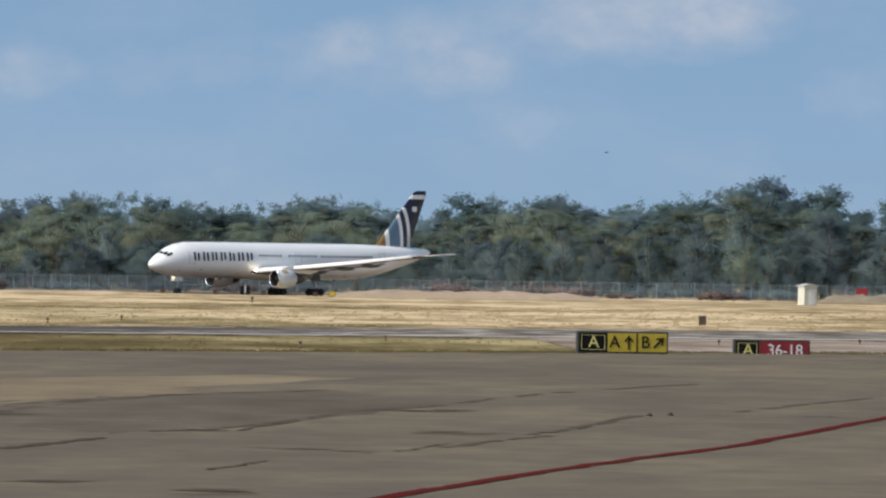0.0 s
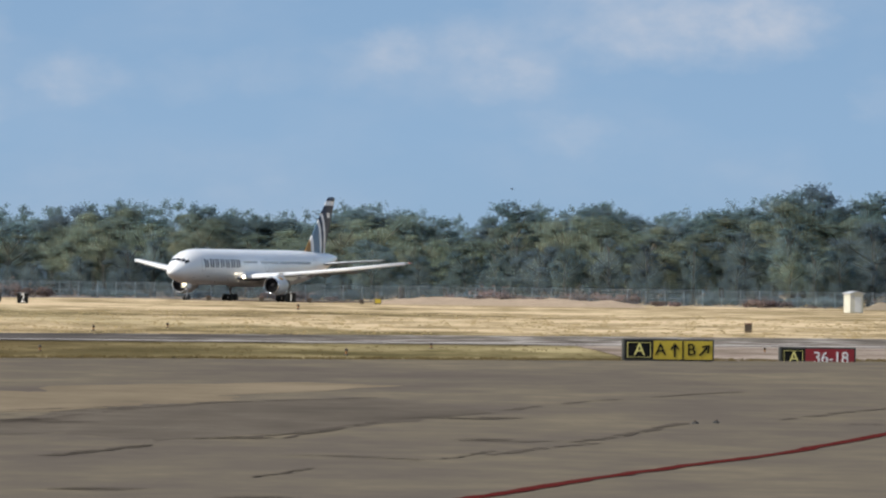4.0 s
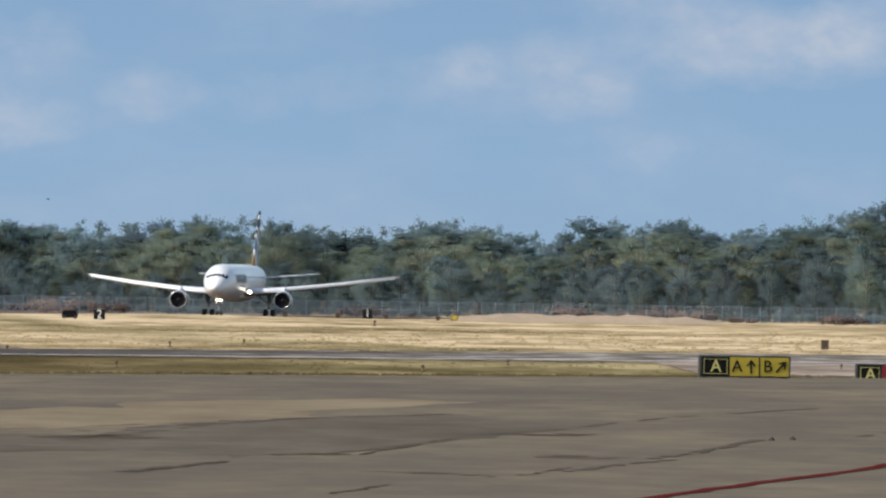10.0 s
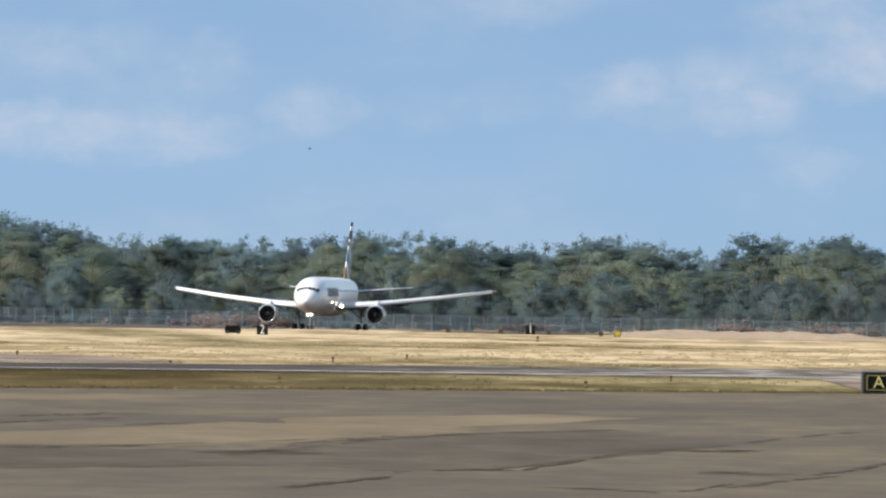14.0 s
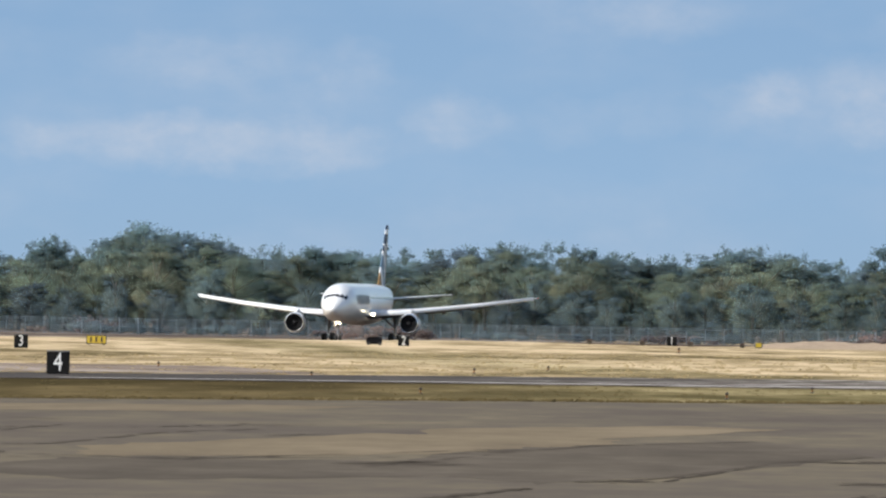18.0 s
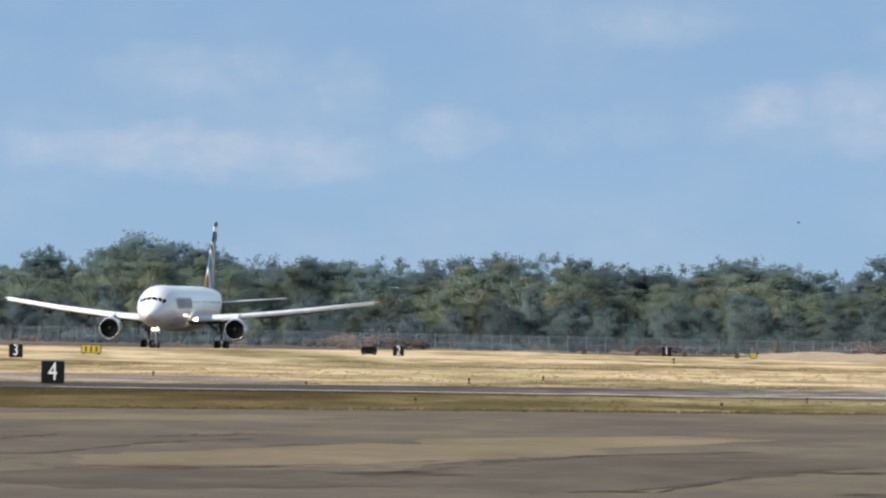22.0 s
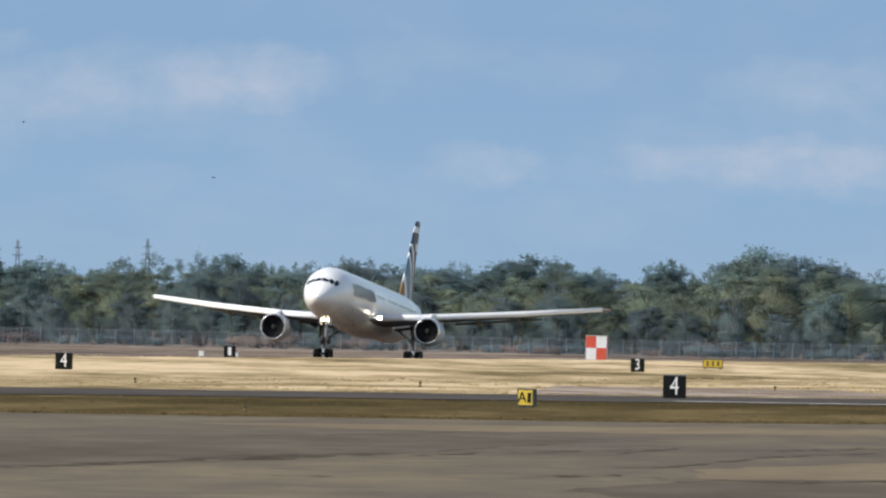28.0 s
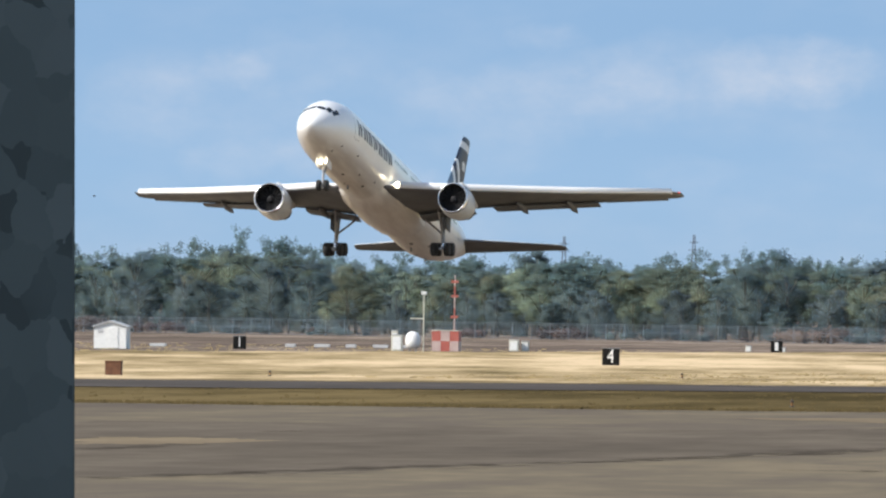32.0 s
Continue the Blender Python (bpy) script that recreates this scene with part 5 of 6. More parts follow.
# ---- galvanised post near the camera ----
post = thing("steel_post", "galvanised square steel post with dark spangles", "post", pose(-0.9985, 7.0, 0, 0, -0.9, 0) @ pose(0, 0, 0, 0, 0, 45))
part("tube", box(0.15, 0.15, 6.2, (0, 0, 0.02), 0.006), M_GALV, post)
part("base_plate", box(0.30, 0.30, 0.02, (0, 0, 0.03), 0.003), M_GALV, post)
for sx in (-0.11, 0.11):
    for sy in (-0.11, 0.11):
        part("bolt", rod((sx, sy, 0.03), (sx, sy, 0.085), 0.012, 0.012, 6), M_STEEL, post)


# ---- the airliner: nose towards -y, port side towards +x, main wheels on z = 0 at y = 0 ----
WINGS = []
BOGIES = []
GEAR = 24.9          # metres from the front datum to the main gear; the nose reaches 3.1 m before the datum
HULL = [(-3.1, 4.38, 0.03, 0.03), (-2.98, 4.39, 0.34, 0.32), (-2.7, 4.42, 0.66, 0.63), (-2.2, 4.5, 1.02, 1.0), (-1.5, 4.62, 1.38, 1.38), (-0.5, 4.8, 1.74, 1.82),
        (0.5, 4.96, 2.02, 2.2), (1.7, 5.09, 2.26, 2.47), (3.3, 5.18, 2.45, 2.65), (5.3, 5.2, 2.515, 2.705), (33.0, 5.2, 2.515, 2.705), (36.0, 5.27, 2.46, 2.62),
        (39.0, 5.45, 2.26, 2.38), (42.0, 5.75, 1.9, 2.0), (45.0, 6.12, 1.42, 1.52), (47.5, 6.45, 0.96, 1.05), (49.4, 6.68, 0.55, 0.62), (50.3, 6.78, 0.28, 0.34),
        (50.6, 6.8, 0.1, 0.14)]
HS = [np.array(c) for c in zip(*HULL)]


def hull_at(s):
    return [float(np.interp(s, HS[0], HS[k])) for k in (1, 2, 3)]


def hull_point(s, a, off=0.0):
    """A point of the skin: s metres back from the front datum, a degrees up from the port side's middle."""
    zc, w, h = hull_at(s)
    return ((w + off) * math.cos(radians(a)), s - GEAR, zc + (h + off) * math.sin(radians(a)))


def skin(s0, s1, a0, a1, off=0.015, ns=2, na=4):
    """A thin curved piece that lies on the skin."""
    bm = bmesh.new()
    g = [[bm.verts.new(hull_point(s0 + (s1 - s0) * i / ns, a0 + (a1 - a0) * j / na, off)) for j in range(na + 1)] for i in range(ns + 1)]
    for i in range(ns):
        for j in range(na):
            bm.faces.new((g[i][j], g[i + 1][j], g[i + 1][j + 1], g[i][j + 1]))
    return bm


def wing_skin(stations, side=1):
    """stations: distance out, leading edge behind the nose, height, chord, thickness ratio."""
    prof = [(1.0, 0.0), (0.75, 0.32), (0.5, 0.50), (0.25, 0.54), (0.10, 0.40), (0.03, 0.22), (0.0, 0.0), (0.03, -0.18), (0.10, -0.30), (0.25, -0.42), (0.5, -0.40), (0.75, -0.22)]
    return loft([[(side * out, le + c * u - GEAR, z + c * th * v) for u, v in prof] for out, le, z, c, th in stations])


def fin_skin(stations):
    prof = [(1.0, 0.0), (0.7, 0.45), (0.35, 0.60), (0.1, 0.40), (0.02, 0.16), (0.0, 0.0), (0.02, -0.16), (0.1, -0.40), (0.35, -0.60), (0.7, -0.45)]
    return loft([[(c * th * v, le + c * u - GEAR, z) for u, v in prof] for z, le, c, th in stations])


def fin_paint():
    m, nt, bs = tree_of("banded_fin_paint")
    tc = nt.nodes.new("ShaderNodeTexCoord")
    sp = nt.nodes.new("ShaderNodeSeparateXYZ")
    link(nt, tc.outputs["Object"], sp.inputs[0])
    y, z = sp.outputs[1], sp.outputs[2]
    up = math_of(nt, "SUBTRACT", z, 7.9)
    aft = math_of(nt, "SUBTRACT", y, 40.0 - GEAR)
    u = math_of(nt, "DIVIDE", math_of(nt, "ADD", aft, math_of(nt, "MULTIPLY", math_of(nt, "MULTIPLY", up, up), 0.037)), 10.0)
    navy, white, steel, amber = (0.012, 0.018, 0.045), (0.78, 0.78, 0.78), (0.11, 0.18, 0.26), (0.24, 0.13, 0.035)
    bands = ramp_of(nt, u, ((0.0, amber), (0.18, white), (0.26, steel), (0.465, white), (0.53, navy), (0.615, white), (0.68, navy)), "CONSTANT").outputs[0]
    upper = ramp_of(nt, math_of(nt, "DIVIDE", up, 8.3), ((0.0, navy), (0.84, white), (0.92, navy)), "CONSTANT").outputs[0]
    high = math_of(nt, "GREATER_THAN", up, 5.7)
    n = noise_of(nt, 1.2, (1, 1, 1), 3.0)
    col = mix_of(nt, high, bands, upper)
    link(nt, mix_of(nt, math_of(nt, "MULTIPLY", n.outputs[0], 0.02), col, (0.4, 0.4, 0.4)), bs.inputs["Base Color"])
    bs.inputs["Roughness"].default_value = 0.45
    bs.inputs["Specular IOR Level"].default_value = 0.3
    return m


def wheel_set(name, at, r, w, parent):
    t = part(name, lathe_x([(-w / 2, r * 0.55), (-w / 2, r * 0.85), (-w * 0.38, r * 0.97), (0, r), (w * 0.38, r * 0.97), (w / 2, r * 0.85), (w / 2, r * 0.55)], at), M_RUBBER, parent, smooth=True)
    part("rim", lathe_x([(-w * 0.42, r * 0.2), (-w * 0.46, r * 0.56), (w * 0.46, r * 0.56), (w * 0.42, r * 0.2)], at), M_STEEL, t)
    return t


def lathe_x(profile, at, n=22):
    bm = lathe(profile, (0, 0, 0), n)
    bmesh.ops.transform(bm, matrix=Matrix.Translation(at) @ Matrix.Rotation(-math.pi / 2, 4, "Z"), verts=bm.verts[:])
    return bm


def airliner():
    ob = thing("airliner", "white twin-engine jet airliner with a navy banded tail fin", "airplane")
    ss = sorted(set([h[0] for h in HULL] + [-3.05, -2.88, -2.5, -1.9, -1.0, 0.0, 1.1, 2.5, 4.1, 10, 14, 18, 22, 26, 30, 34.5, 37.5, 40.5, 43.5, 46.2, 48.5]))
    hull = loft([[hull_point(s, 360 * k / 48) for k in range(48)] for s in ss])
    part("fuselage", hull, M_HULL, ob, "glossy white fuselage, belly shade in the paint", True)
    # cockpit glazing
    for side in (0, 1):
        for s0, s1, a0, a1 in ((-1.32, -0.80, 63, 88.5), (-1.10, -0.45, 45, 61.5), (-0.80, 0.12, 30, 43.5)):
            aa = (a0, a1) if side == 0 else (180 - a1, 180 - a0)
            part("cockpit_window", skin(s0, s1, *aa, 0.02, 3, 5), M_GLASS, ob, "dark cockpit glazing", True)
    # cabin windows: one pane shape for the parallel part of the hull
    for side in (0, 1):
        aa = (13, 20) if side == 0 else (160, 167)
        pane = mesh_of("cabin_window", skin(16.0, 16.28, *aa, 0.012, 1, 2), M_GLASS)
        for k in range(39):
            if k in (8, 9, 20):
                continue
            p = part("cabin_window", pane, None, ob)
            p.location = (0, k * 0.56, 0)
        for s in (2.8, 22.9, 39.2):
            dd = (-12, 27) if side == 0 else (153, 192)
            part("cabin_door", skin(s, s + 1.05, *dd, 0.010, 2, 8), M_WHITE, ob, "", True)
        # plain navy bars where the airline's name stands
        for k, (w, low, high) in enumerate(((1.1, 0, 6), (1.2, 0, 3), (1.1, 2, 0), (1.1, 7, 1), (1.1, 0, 5), (1.2, 3, 0), (1.2, 5, 2))):
            s0 = 3.6 + 1.66 * k
            for u0, u1, b0, b1 in ((0.0, 0.32, -2, 26), (0.62, 0.94, -2 + low * 0.5, 26 - high * 0.6)):
                bb = (b0, b1) if side == 0 else (180 - b1, 180 - b0)
                part("title_bar", skin(s0 + u0 * w, s0 + u1 * w, *bb, 0.02, 1, 5), M_NAVY, ob, "navy title bar")
    # wings
    for side in (1, -1):
        root = [(1.6, 14.4, 3.55, 11.0, 0.12), (2.6, 15.0, 3.64, 10.4, 0.115), (7.9, 18.5, 4.18, 6.9, 0.105), (16.0, 23.9, 5.10, 4.4, 0.10), (23.2, 28.8, 6.12, 2.35, 0.095), (23.78, 29.6, 6.20, 1.5, 0.08)]
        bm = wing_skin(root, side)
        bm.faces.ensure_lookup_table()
        # upper faces take the sunlit tone, lower faces the shaded grey
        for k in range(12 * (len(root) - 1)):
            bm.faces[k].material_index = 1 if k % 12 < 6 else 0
        w = part("wing", bm, M_GREY, ob, "swept wing, painted sunlit above and shaded below", True)
        w.data.materials.append(M_WINGSUNLIT)
        WINGS.append((w, side))
        slat = [(3.2, 14.85, 3.62, 1.5, 0.50), (7.0, 17.35, 4.00, 1.35, 0.52), (9.0, 18.7, 4.21, 1.3, 0.54), (16.0, 23.4, 5.02, 1.1, 0.60), (23.2, 28.35, 6.04, 0.80, 0.64)]
        bm = wing_skin(slat, side)
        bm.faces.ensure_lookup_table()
        # the slat's underside gets its shade from the darker grey
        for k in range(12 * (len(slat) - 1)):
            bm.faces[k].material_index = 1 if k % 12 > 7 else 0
        sl = part("slat", bm, M_SLAT, w, "bright leading edge slat, shade painted beneath", True)
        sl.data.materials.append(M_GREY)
        for st in ([(2.8, 23.7, 3.42, 2.4, 0.12), (7.2, 23.9, 3.97, 2.0, 0.12)], [(9.0, 24.0, 4.17, 1.95, 0.12), (17.2, 27.5, 5.12, 1.3, 0.12)]):
            bm = wing_skin([(a, b, c - 0.22, d, e) for a, b, c, d, e in st], side)
            part("flap", bm, M_GREY, w, "lowered grey flap")
        part("aileron", wing_skin([(17.6, 28.2, 5.36, 1.0, 0.09), (22.4, 30.6, 5.98, 0.75, 0.09)], side), M_GREY, w)
        for out, le, z in ((5.6, 22.4, 3.36), (11.2, 23.6, 3.98), (15.0, 25.6, 4.47)):
            part("flap_fairing", loft([[(side * (out + r * math.cos(k * math.pi / 4)), le + dy - GEAR, z + 0.15 + r * 1.1 * math.sin(k * math.pi / 4)) for k in range(8)] for dy, r in ((0, 0.05), (0.6, 0.20), (1.8, 0.28), (3.0, 0.20), (3.9, 0.04))]), M_GREY, w)
        part("navigation_light", box(0.10, 0.25, 0.09, (side * 23.7, 29.45 - GEAR, 6.14)), M_NAVRED if side > 0 else M_LENSBLUE, w)
        part("landing_light", lathe([(-0.18, 0.03), (-0.12, 0.15), (0.0, 0.21), (0.14, 0.22), (0.2, 0.08)], (side * 2.95, 15.05 - GEAR, 3.74), 14), M_LAMP if side > 0 else M_LIP, w, "lit landing light")
        # engine
        ex, ez = side * 7.9, 2.52
        e0 = 14.6 - GEAR
        nac = lathe([(0.0, 1.22), (0.25, 1.32), (0.9, 1.40), (1.7, 1.42), (2.7, 1.33), (3.55, 1.12), (3.57, 1.05), (2.6, 1.13), (1.2, 1.19), (0.3, 1.17)], (ex, e0, ez), 36, True)
        nacelle = part("engine", nac, M_NACELLE, ob, "dull white engine nacelle", True)
        emblem = bmesh.new()
        grid = [[emblem.verts.new((ex + side * 1.425 * math.cos(radians(a)), e0 + y, ez + 1.425 * math.sin(radians(a)))) for a in (36, 46, 56, 66)] for y in (0.95, 1.4, 1.9)]
        for i in range(2):
            for j in range(3):
                emblem.faces.new((grid[i][j], grid[i + 1][j], grid[i + 1][j + 1], grid[i][j + 1]))
        part("cowl_emblem", emblem, M_AMBER, nacelle, "plain amber patch on the cowl")
        part("inlet_lip", lathe([(0.22, 1.325), (0.08, 1.285), (-0.02, 1.24), (0.02, 1.18), (0.22, 1.155), (0.40, 1.15), (0.40, 1.19), (0.24, 1.20)], (ex, e0 - 0.012, ez), 36, True), M_LIP, nacelle, "polished inlet lip", True)
        # added dark sleeve over the pale barrel: the intake's shade as colour
        part("intake_shade_sleeve", lathe([(0.38, 1.165), (0.95, 1.165), (0.95, 1.185), (0.38, 1.185)], (ex, e0, ez), 36, True), M_FAN, nacelle, "dark sleeve for the intake's shade", True)
        part("fan", lathe([(0.75, 1.18), (0.95, 1.18), (0.96, 0.3), (0.74, 0.36)], (ex, e0, ez), 30, True), M_FAN, nacelle, "dark fan disc")
        for k in range(18):
            a = 2 * math.pi * k / 18
            bm = bmesh.new()
            q = [(ex + r * math.cos(a + da), e0 + y, ez + r * math.sin(a + da)) for r, da, y in ((0.35, 0, 0.60), (1.12, 0.05, 0.55), (1.12, 0.22, 0.70), (0.35, 0.18, 0.72))]
            bm.faces.new([bm.verts.new(p) for p in q])
            bmesh.ops.solidify(bm, geom=bm.faces[:], thickness=0.02)
            part("fan_blade", bm, M_FAN, nacelle)
        part("spinner", lathe([(0.35, 0.03), (0.5, 0.22), (0.8, 0.38)], (ex, e0, ez), 20), M_FAN, nacelle, "", True)
        part("core_cowl", lathe([(2.7, 0.99), (3.8, 0.92), (5.1, 0.68), (5.12, 0.58), (4.2, 0.64)], (ex, e0, ez), 28, True), M_EXHAUST, nacelle, "heat-stained core cowl", True)
        part("exhaust_cone", lathe([(4.6, 0.48), (5.3, 0.38), (6.0, 0.06)], (ex, e0, ez), 20), M_EXHAUST, nacelle, "", True)
        part("pylon", loft([[(ex + sx * hw, y - GEAR, z) for sx, z in ((-1, z0), (1, z0), (1, z1), (-1, z1))] for y, hw, z0, z1 in ((15.9, 0.05, 3.85, 3.98), (17.2, 0.17, 3.75, 4.45), (19.2, 0.20, 3.4, 4.45), (21.4, 0.16, 3.2, 4.05), (23.0, 0.05, 3.7, 3.9))]), M_WHITE, nacelle)
        tail = [(0.6, 42.3, 5.80, 5.4, 0.09), (1.5, 42.9, 5.88, 4.9, 0.09), (9.0, 47.6, 6.55, 2.0, 0.085), (9.31, 48.2, 6.58, 1.3, 0.08)]
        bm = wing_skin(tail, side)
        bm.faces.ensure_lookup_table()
        # sunlit and shaded tones by face, as on the wing
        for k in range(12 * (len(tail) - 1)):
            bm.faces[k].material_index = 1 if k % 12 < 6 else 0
        part("stabiliser", bm, M_GREY, ob, "tailplane, painted sunlit above and shaded below", True).data.materials.append(M_WINGSUNLIT)
        # main gear
        gx = side * 4.65
        g = part("main_gear", rod((gx, 0, 1.1), (gx - side * 0.15, 0, 4.2), 0.17, 0.22, 12), M_STEEL, ob, "steel main gear strut")
        bogie = part("bogie_beam", rod((gx, -0.75, 0.62), (gx, 0.75, 0.62), 0.14, 0.14, 10), M_STEEL, ob, "steel bogie with four wheels")
        BOGIES.append((bogie, gx))
        part("piston", rod((gx, 0, 0.6), (gx, 0, 1.3), 0.12, 0.12, 10), M_LIP, g)
        part("brace", rod((gx - side * 0.1, 0, 1.9), (gx - side * 1.9, 0.1, 3.4), 0.09, 0.09, 8), M_STEEL, g)
        part("drag_link", rod((gx, -0.1, 1.6), (gx - side * 0.2, -1.5, 3.6), 0.08, 0.08, 8), M_STEEL, g)
        part("gear_door", box(0.06, 1.5, 1.5, (gx + side * 0.34, 0, 2.2), 0.02), M_GREY, g)
        for dy in (-0.71, 0.71):
            for dx in (-0.57, 0.57):
                wheel_set("wheel", (gx + dx, dy, 0.58), 0.58, 0.46, bogie)
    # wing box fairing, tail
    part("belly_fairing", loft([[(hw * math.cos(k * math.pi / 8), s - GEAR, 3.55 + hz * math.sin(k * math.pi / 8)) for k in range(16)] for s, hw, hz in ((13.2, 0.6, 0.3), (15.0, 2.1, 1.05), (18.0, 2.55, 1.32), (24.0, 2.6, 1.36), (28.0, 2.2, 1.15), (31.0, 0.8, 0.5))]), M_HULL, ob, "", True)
    part("fin", fin_skin([(6.4, 37.6, 9.2, 0.07), (7.3, 39.4, 7.4, 0.08), (8.3, 40.6, 6.25, 0.085), (15.4, 46.8, 2.85, 0.09), (16.0, 47.4, 2.35, 0.085), (16.18, 48.0, 1.6, 0.05)]), fin_paint(), ob, "navy fin with white, blue and amber bands", True)
    for s in (-1, 1):
        part("tail_emblem", box(0.012, 0.9, 0.75, (s * 0.175, 47.4 - GEAR, 13.0)), M_SIGNWHITE, ob, "small plain white emblem")
    part("antenna_blade", box(0.05, 0.5, 0.4, (0, 9 - GEAR, 7.88)), M_GREY, ob)
    part("tail_cone_exhaust", rod((0, 50.4 - GEAR, 6.8), (0, 50.75 - GEAR, 6.82), 0.16, 0.14, 12), M_EXHAUST, ob)
    for s, a, ds, da in ((6.5, -82, 0.5, 5), (8.4, -58, 0.35, 4), (9.6, -95, 0.4, 4), (11.2, -70, 0.5, 5), (12.2, -48, 0.3, 3), (30.5, -85, 0.6, 6), (33.0, -62, 0.4, 5), (35.0, -100, 0.5, 6), (1.2, -40, 0.25, 3), (0.6, -62, 0.25, 4), (5.0, -35, 0.3, 3)):
        part("vent", skin(s, s + ds, a, a + da, 0.015, 1, 2), M_FRAME, ob, "small dark belly vent")
    for s in (10.4, 32.2, 37.0):
        zc, _, h_ = hull_at(s)
        part("antenna_blade", box(0.05, 0.45, 0.38, (0, s - GEAR, zc - h_ - 0.33)), M_GREY, ob)
    for side in (0, 1):
        for s in (2.8, 22.9, 39.2):
            for s0, s1, b0, b1 in ((s - 0.05, s, -12, 27), (s + 1.05, s + 1.10, -12, 27), (s, s + 1.05, 26.2, 27.4), (s, s + 1.05, -12.8, -11.6)):
                bb = (b0, b1) if side == 0 else (180 - b1, 180 - b0)
                part("door_seam", skin(s0, s1, *bb, 0.014, 1, 4), M_STEEL, ob)
    # nose gear
    n0 = 2.3 - GEAR
    g = part("nose_gear", rod((0, n0, 0.45), (0, n0 + 0.2, 3.0), 0.10, 0.14, 12), M_STEEL, ob, "steel nose gear strut")
    part("axle", rod((-0.45, n0, 0.47), (0.45, n0, 0.47), 0.07, 0.07, 8), M_STEEL, g)
    part("drag_brace", rod((0, n0, 1.2), (0, n0 + 1.4, 2.8), 0.06, 0.06, 8), M_STEEL, g)
    for s in (-1, 1):
        wheel_set("wheel", (s * 0.31, n0, 0.47), 0.47, 0.33, g)
        part("gear_door", box(0.04, 1.5, 0.75, (s * 0.45, n0 - 0.1, 1.95), 0.01), M_WHITE, g)
    for sx in (-0.24, 0.24):
        part("taxi_light", lathe([(0, 0.02), (0.02, 0.11), (0.10, 0.12), (0.14, 0.04)], (sx, n0 - 0.20, 2.45), 14), M_LAMP, g, "lit taxi light")
    part("lamp_bracket", box(0.62, 0.10, 0.08, (0, n0 + 0.02, 2.38), 0.01), M_STEEL, g)
    return ob


PLANE = airliner()


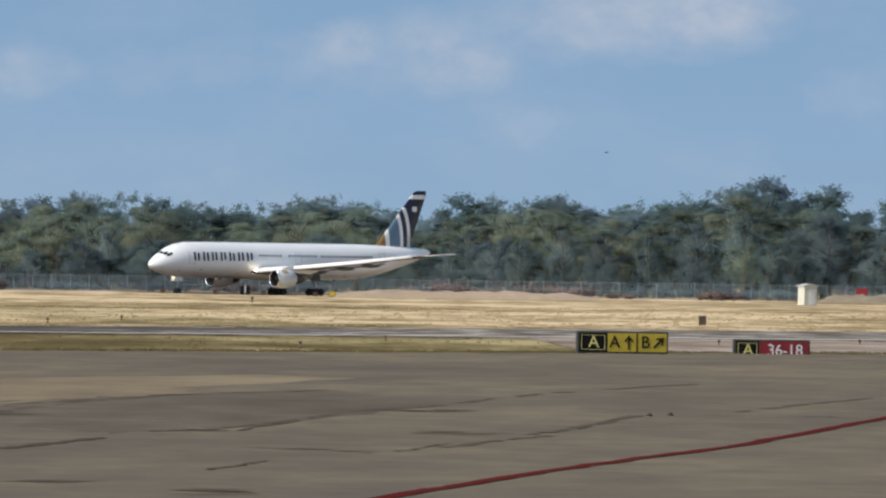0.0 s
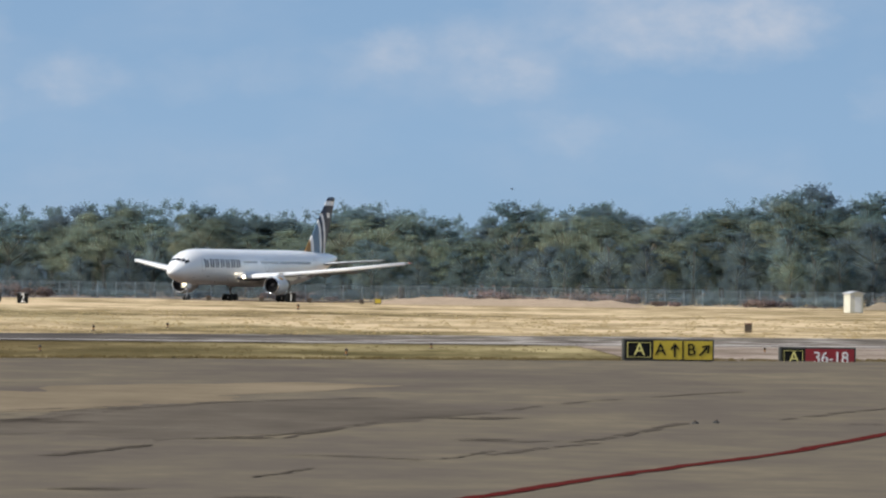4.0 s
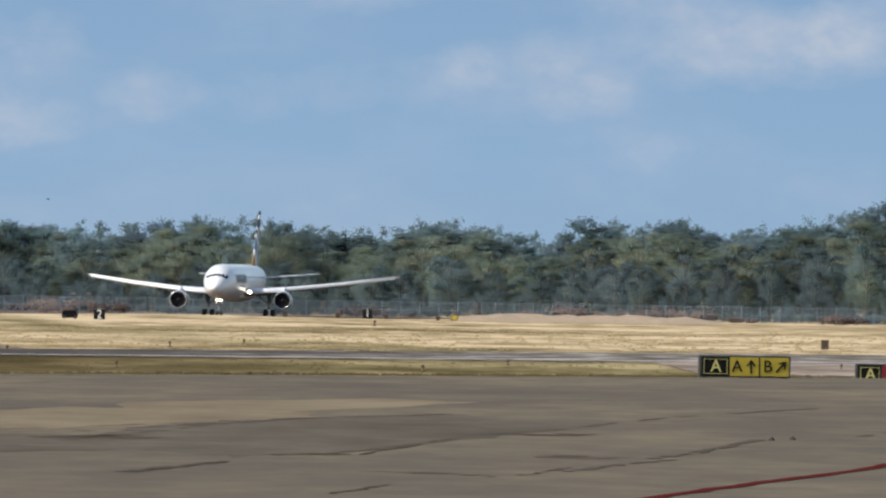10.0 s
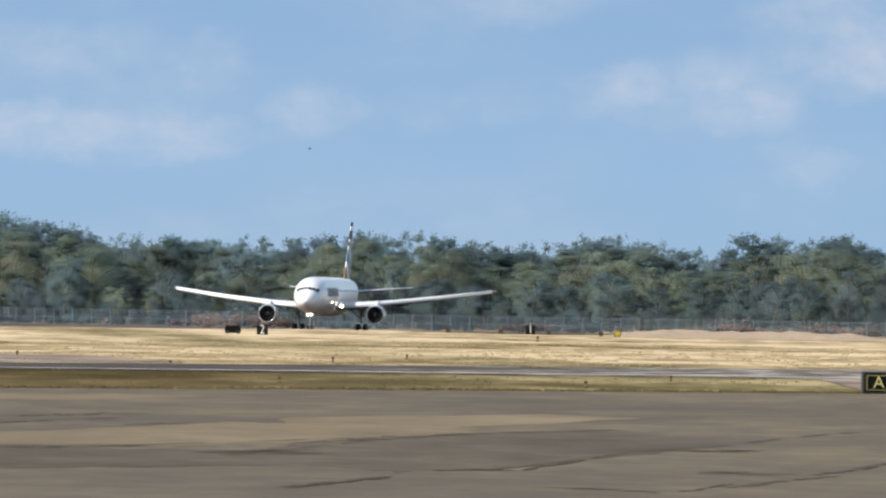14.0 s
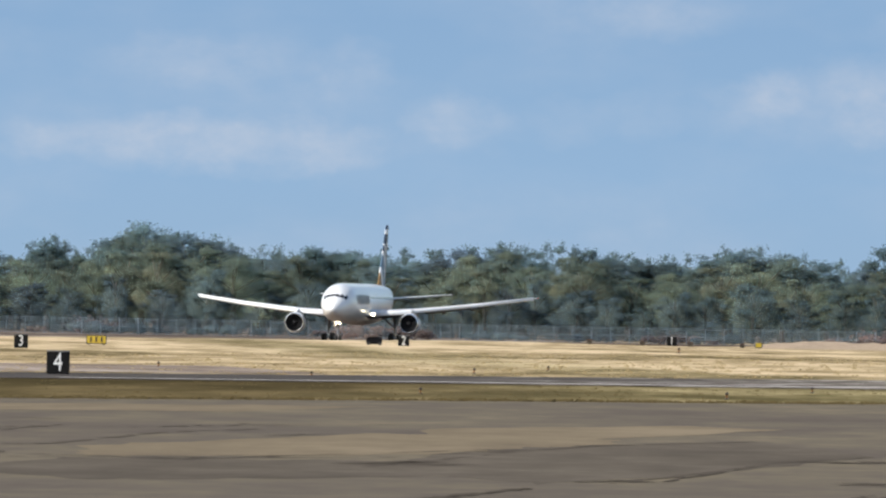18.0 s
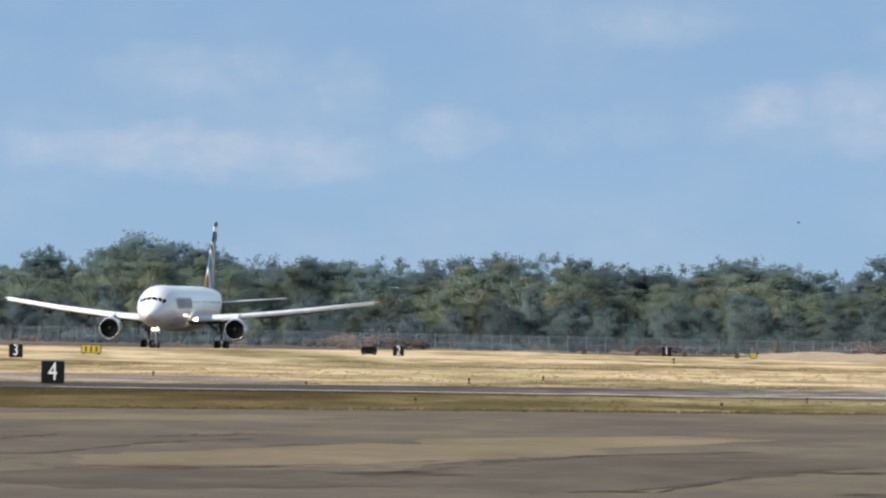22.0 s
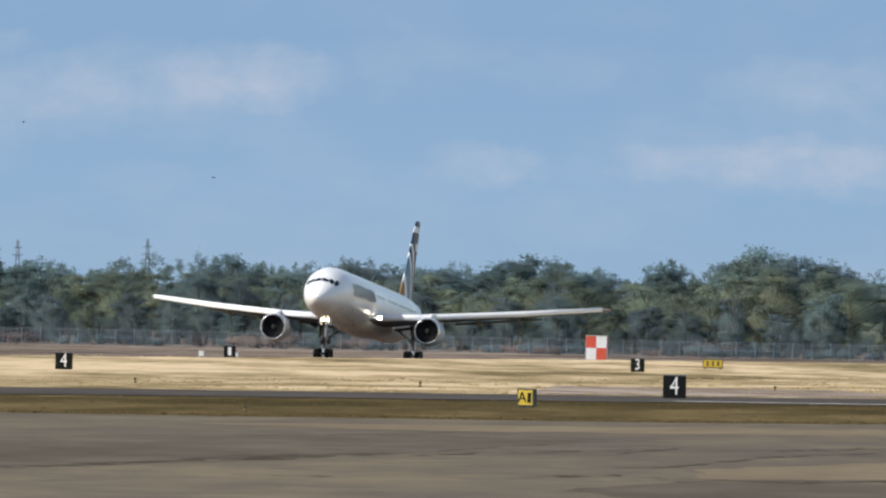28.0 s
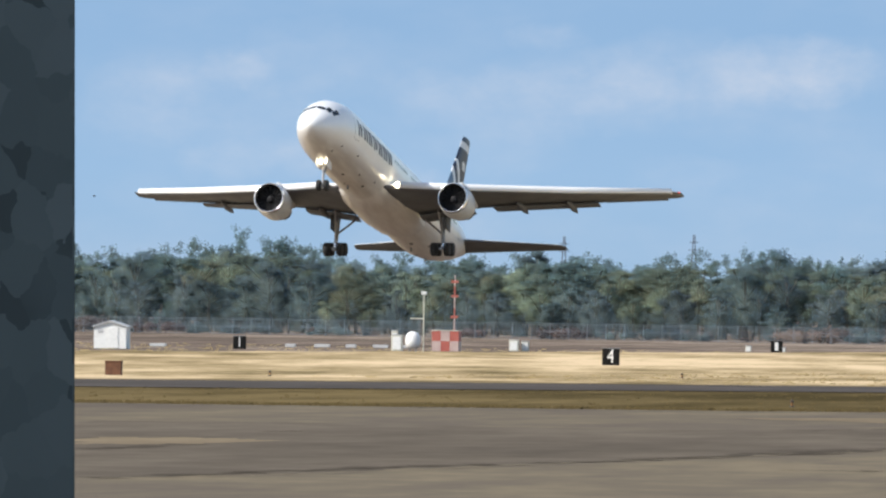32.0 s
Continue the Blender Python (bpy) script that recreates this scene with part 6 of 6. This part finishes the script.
def motions():
    """The take-off: seconds, place of the main wheels, pitch, bank and heading in degrees."""
    roll_out = [(0, -22.17, 2180.0, -0.45, 0.0, 0.0, -51.6), (1, -25.23, 2183.2, -0.45, 0.0, 0.0, -46.4), (2.5, -29.97, 2188.0, -0.45, 0.0, 0.0, -36.1), (4.5, -36.73, 2196.0, -0.45, 0.0, 0.0, -24.2), (5, -38.08, 2198.0, -0.45, 0.0, 0.0, -21.0), (6, -41.18, 2199.4, -0.45, 0.0, 0.1, -15.2), (7, -43.80, 2200.7, -0.45, 0.0, 0.2, -11.1), (7.5, -44.99, 2201.4, -0.45, 0.0, 0.2, -9.6), (8, -45.95, 2202.1, -0.45, 0.0, 0.3, -8.2), (8.5, -46.85, 2194.8, -0.45, 0.0, 0.3, -7.5), (9, -47.57, 2187.8, -0.45, 0.0, 0.3, -6.9), (9.5, -48.34, 2180.9, -0.45, 0.0, 0.3, -6.6), (10, -49.19, 2173.8, -0.45, 0.0, 0.3, -6.2), (10.5, -50.05, 2166.5, -0.45, 0.0, 0.3, -6.1)]
    take_off = [(11, -50.97, 2158.9, -0.45, 0.0, 0.3, -6.0), (11.5, -52.07, 2150.7, -0.45, 0.0, 0.3, -5.9), (12, -53.13, 2142.0, -0.44, 0.0, 0.3, -5.8), (12.5, -54.32, 2132.7, -0.42, 0.0, 0.3, -5.8), (13, -55.57, 2122.6, -0.41, 0.0, 0.3, -5.8), (13.5, -56.89, 2111.8, -0.39, 0.0, 0.3, -5.9), (14, -57.97, 2100.1, -0.38, 0.0, 0.3, -5.9), (14.5, -59.16, 2087.6, -0.36, 0.0, 0.3, -5.9), (16.5, -64.59, 2029.1, -0.27, 0.0, 0.3, -6.1), (17, -66.14, 2012.3, -0.24, 0.0, 0.3, -6.1), (17.5, -67.72, 1994.6, -0.22, 0.0, 0.4, -6.2), (18, -69.61, 1976.2, -0.19, 0.0, 0.4, -6.2), (18.5, -71.10, 1957.0, -0.16, 0.0, 0.4, -6.3), (19, -72.84, 1937.0, -0.13, 0.0, 0.4, -6.4)]
    climb = [(19.5, -74.66, 1916.3, -0.10, 0.0, 0.4, -6.4), (20, -76.38, 1895.0, -0.07, 0.0, 0.4, -6.5), (20.5, -78.53, 1873.0, -0.03, 0.0, 0.4, -6.5), (21, -80.65, 1850.3, -0.00, 0.0, 0.4, -6.5), (21.5, -82.75, 1825.5, 0.00, 0.0, 0.4, -6.5), (22, -84.88, 1800.0, 0.00, 0.0, 0.4, -6.5), (22.5, -86.80, 1774.1, 0.00, 0.0, 0.4, -6.5), (23, -89.12, 1747.7, 0.00, 0.0, 0.4, -6.5), (23.5, -91.05, 1720.9, 0.00, 0.0, 0.4, -6.5), (24, -93.24, 1693.6, 0.00, 0.0, 0.4, -6.5), (24.5, -95.65, 1665.9, 0.00, 0.0, 0.4, -6.5), (25, -97.93, 1637.8, 0.00, 0.0, 0.4, -6.5), (25.5, -100.86, 1609.2, 0.00, 0.0, 0.4, -6.5), (26, -103.41, 1580.3, 0.00, 0.0, 0.4, -6.5), (26.5, -105.73, 1550.0, 0.00, 0.3, 0.4, -6.5), (27.5, -110.32, 1487.9, 0.00, 2.6, -0.2, -6.6), (28.5, -115.96, 1423.7, 0.25, 5.4, -0.7, -6.6), (29, -118.54, 1391.1, 0.30, 6.3, -0.7, -6.9), (29.5, -121.80, 1357.7, 0.56, 7.6, -0.6, -7.1), (30, -124.31, 1323.5, 1.03, 9.3, -0.6, -7.4), (30.5, -128.19, 1295.2, 1.98, 10.6, -0.5, -7.5), (31, -131.60, 1265.8, 3.47, 11.9, -0.4, -7.7), (31.5, -134.72, 1234.0, 5.70, 12.6, 0.2, -7.8), (32, -137.73, 1200.8, 8.40, 13.3, 0.8, -7.9)]
    rows = [(t, pose(x, y, z, -pitch, -bank, head)) for t, x, y, z, pitch, bank, head in roll_out + take_off + climb]
    walk(PLANE, rows)
    for bogie, gx in BOGIES:      # the bogies stay level as the nose rises
        level_rows = []
        for t, x, y, z, pitch, bank_angle, head in roll_out + take_off + climb:
            pivot = Matrix.Translation((gx, 0, 0.62))
            level_rows.append((t, pivot @ Matrix.Rotation(radians(pitch), 4, "X") @ pivot.inverted()))
        walk(bogie, level_rows)
    for wing, side in WINGS:      # the wings bend up a little as they lift
        lift = []
        for t, a in ((0, 0), (27.2, 0), (28.5, 0.6), (30, 1.1), (32, 1.2)):
            root = Matrix.Translation((side * 2.4, 0, 3.85))
            lift.append((t, root @ Matrix.Rotation(radians(-side * a), 4, "Y") @ root.inverted()))
        walk(wing, lift)
    flights = [[(0, 9, 10.5), (2, 3.63, 9.45), (5, -1.09, 8.68), (7, -8.35, 10.46), (7.5, -9.4, 11.4), (10, -28.8, 8.66), (14, -23.4, 12.4), (20, 20, 17), (32, 110, 26)],
               [(0, 60, 26), (16, 25, 16), (23, -12.9, 9.66), (26, -48, 13), (29, -81.4, 11.04), (32, -108.4, 10.0)],
               [(0, -150, 34), (20, -112, 24), (28.8, -74.1, 11.7), (29.1, -71.9, 10.0), (29.4, -71.8, 9.5), (29.7, -71.3, 8.6), (30.5, -66, 7.4), (32, -40, 9.0)]]
    for ob, flight in zip(BIRDS, flights):
        walk(ob, [(t, pose(x, 800, z, 0, 0, -70)) for t, x, z in flight])


motions()
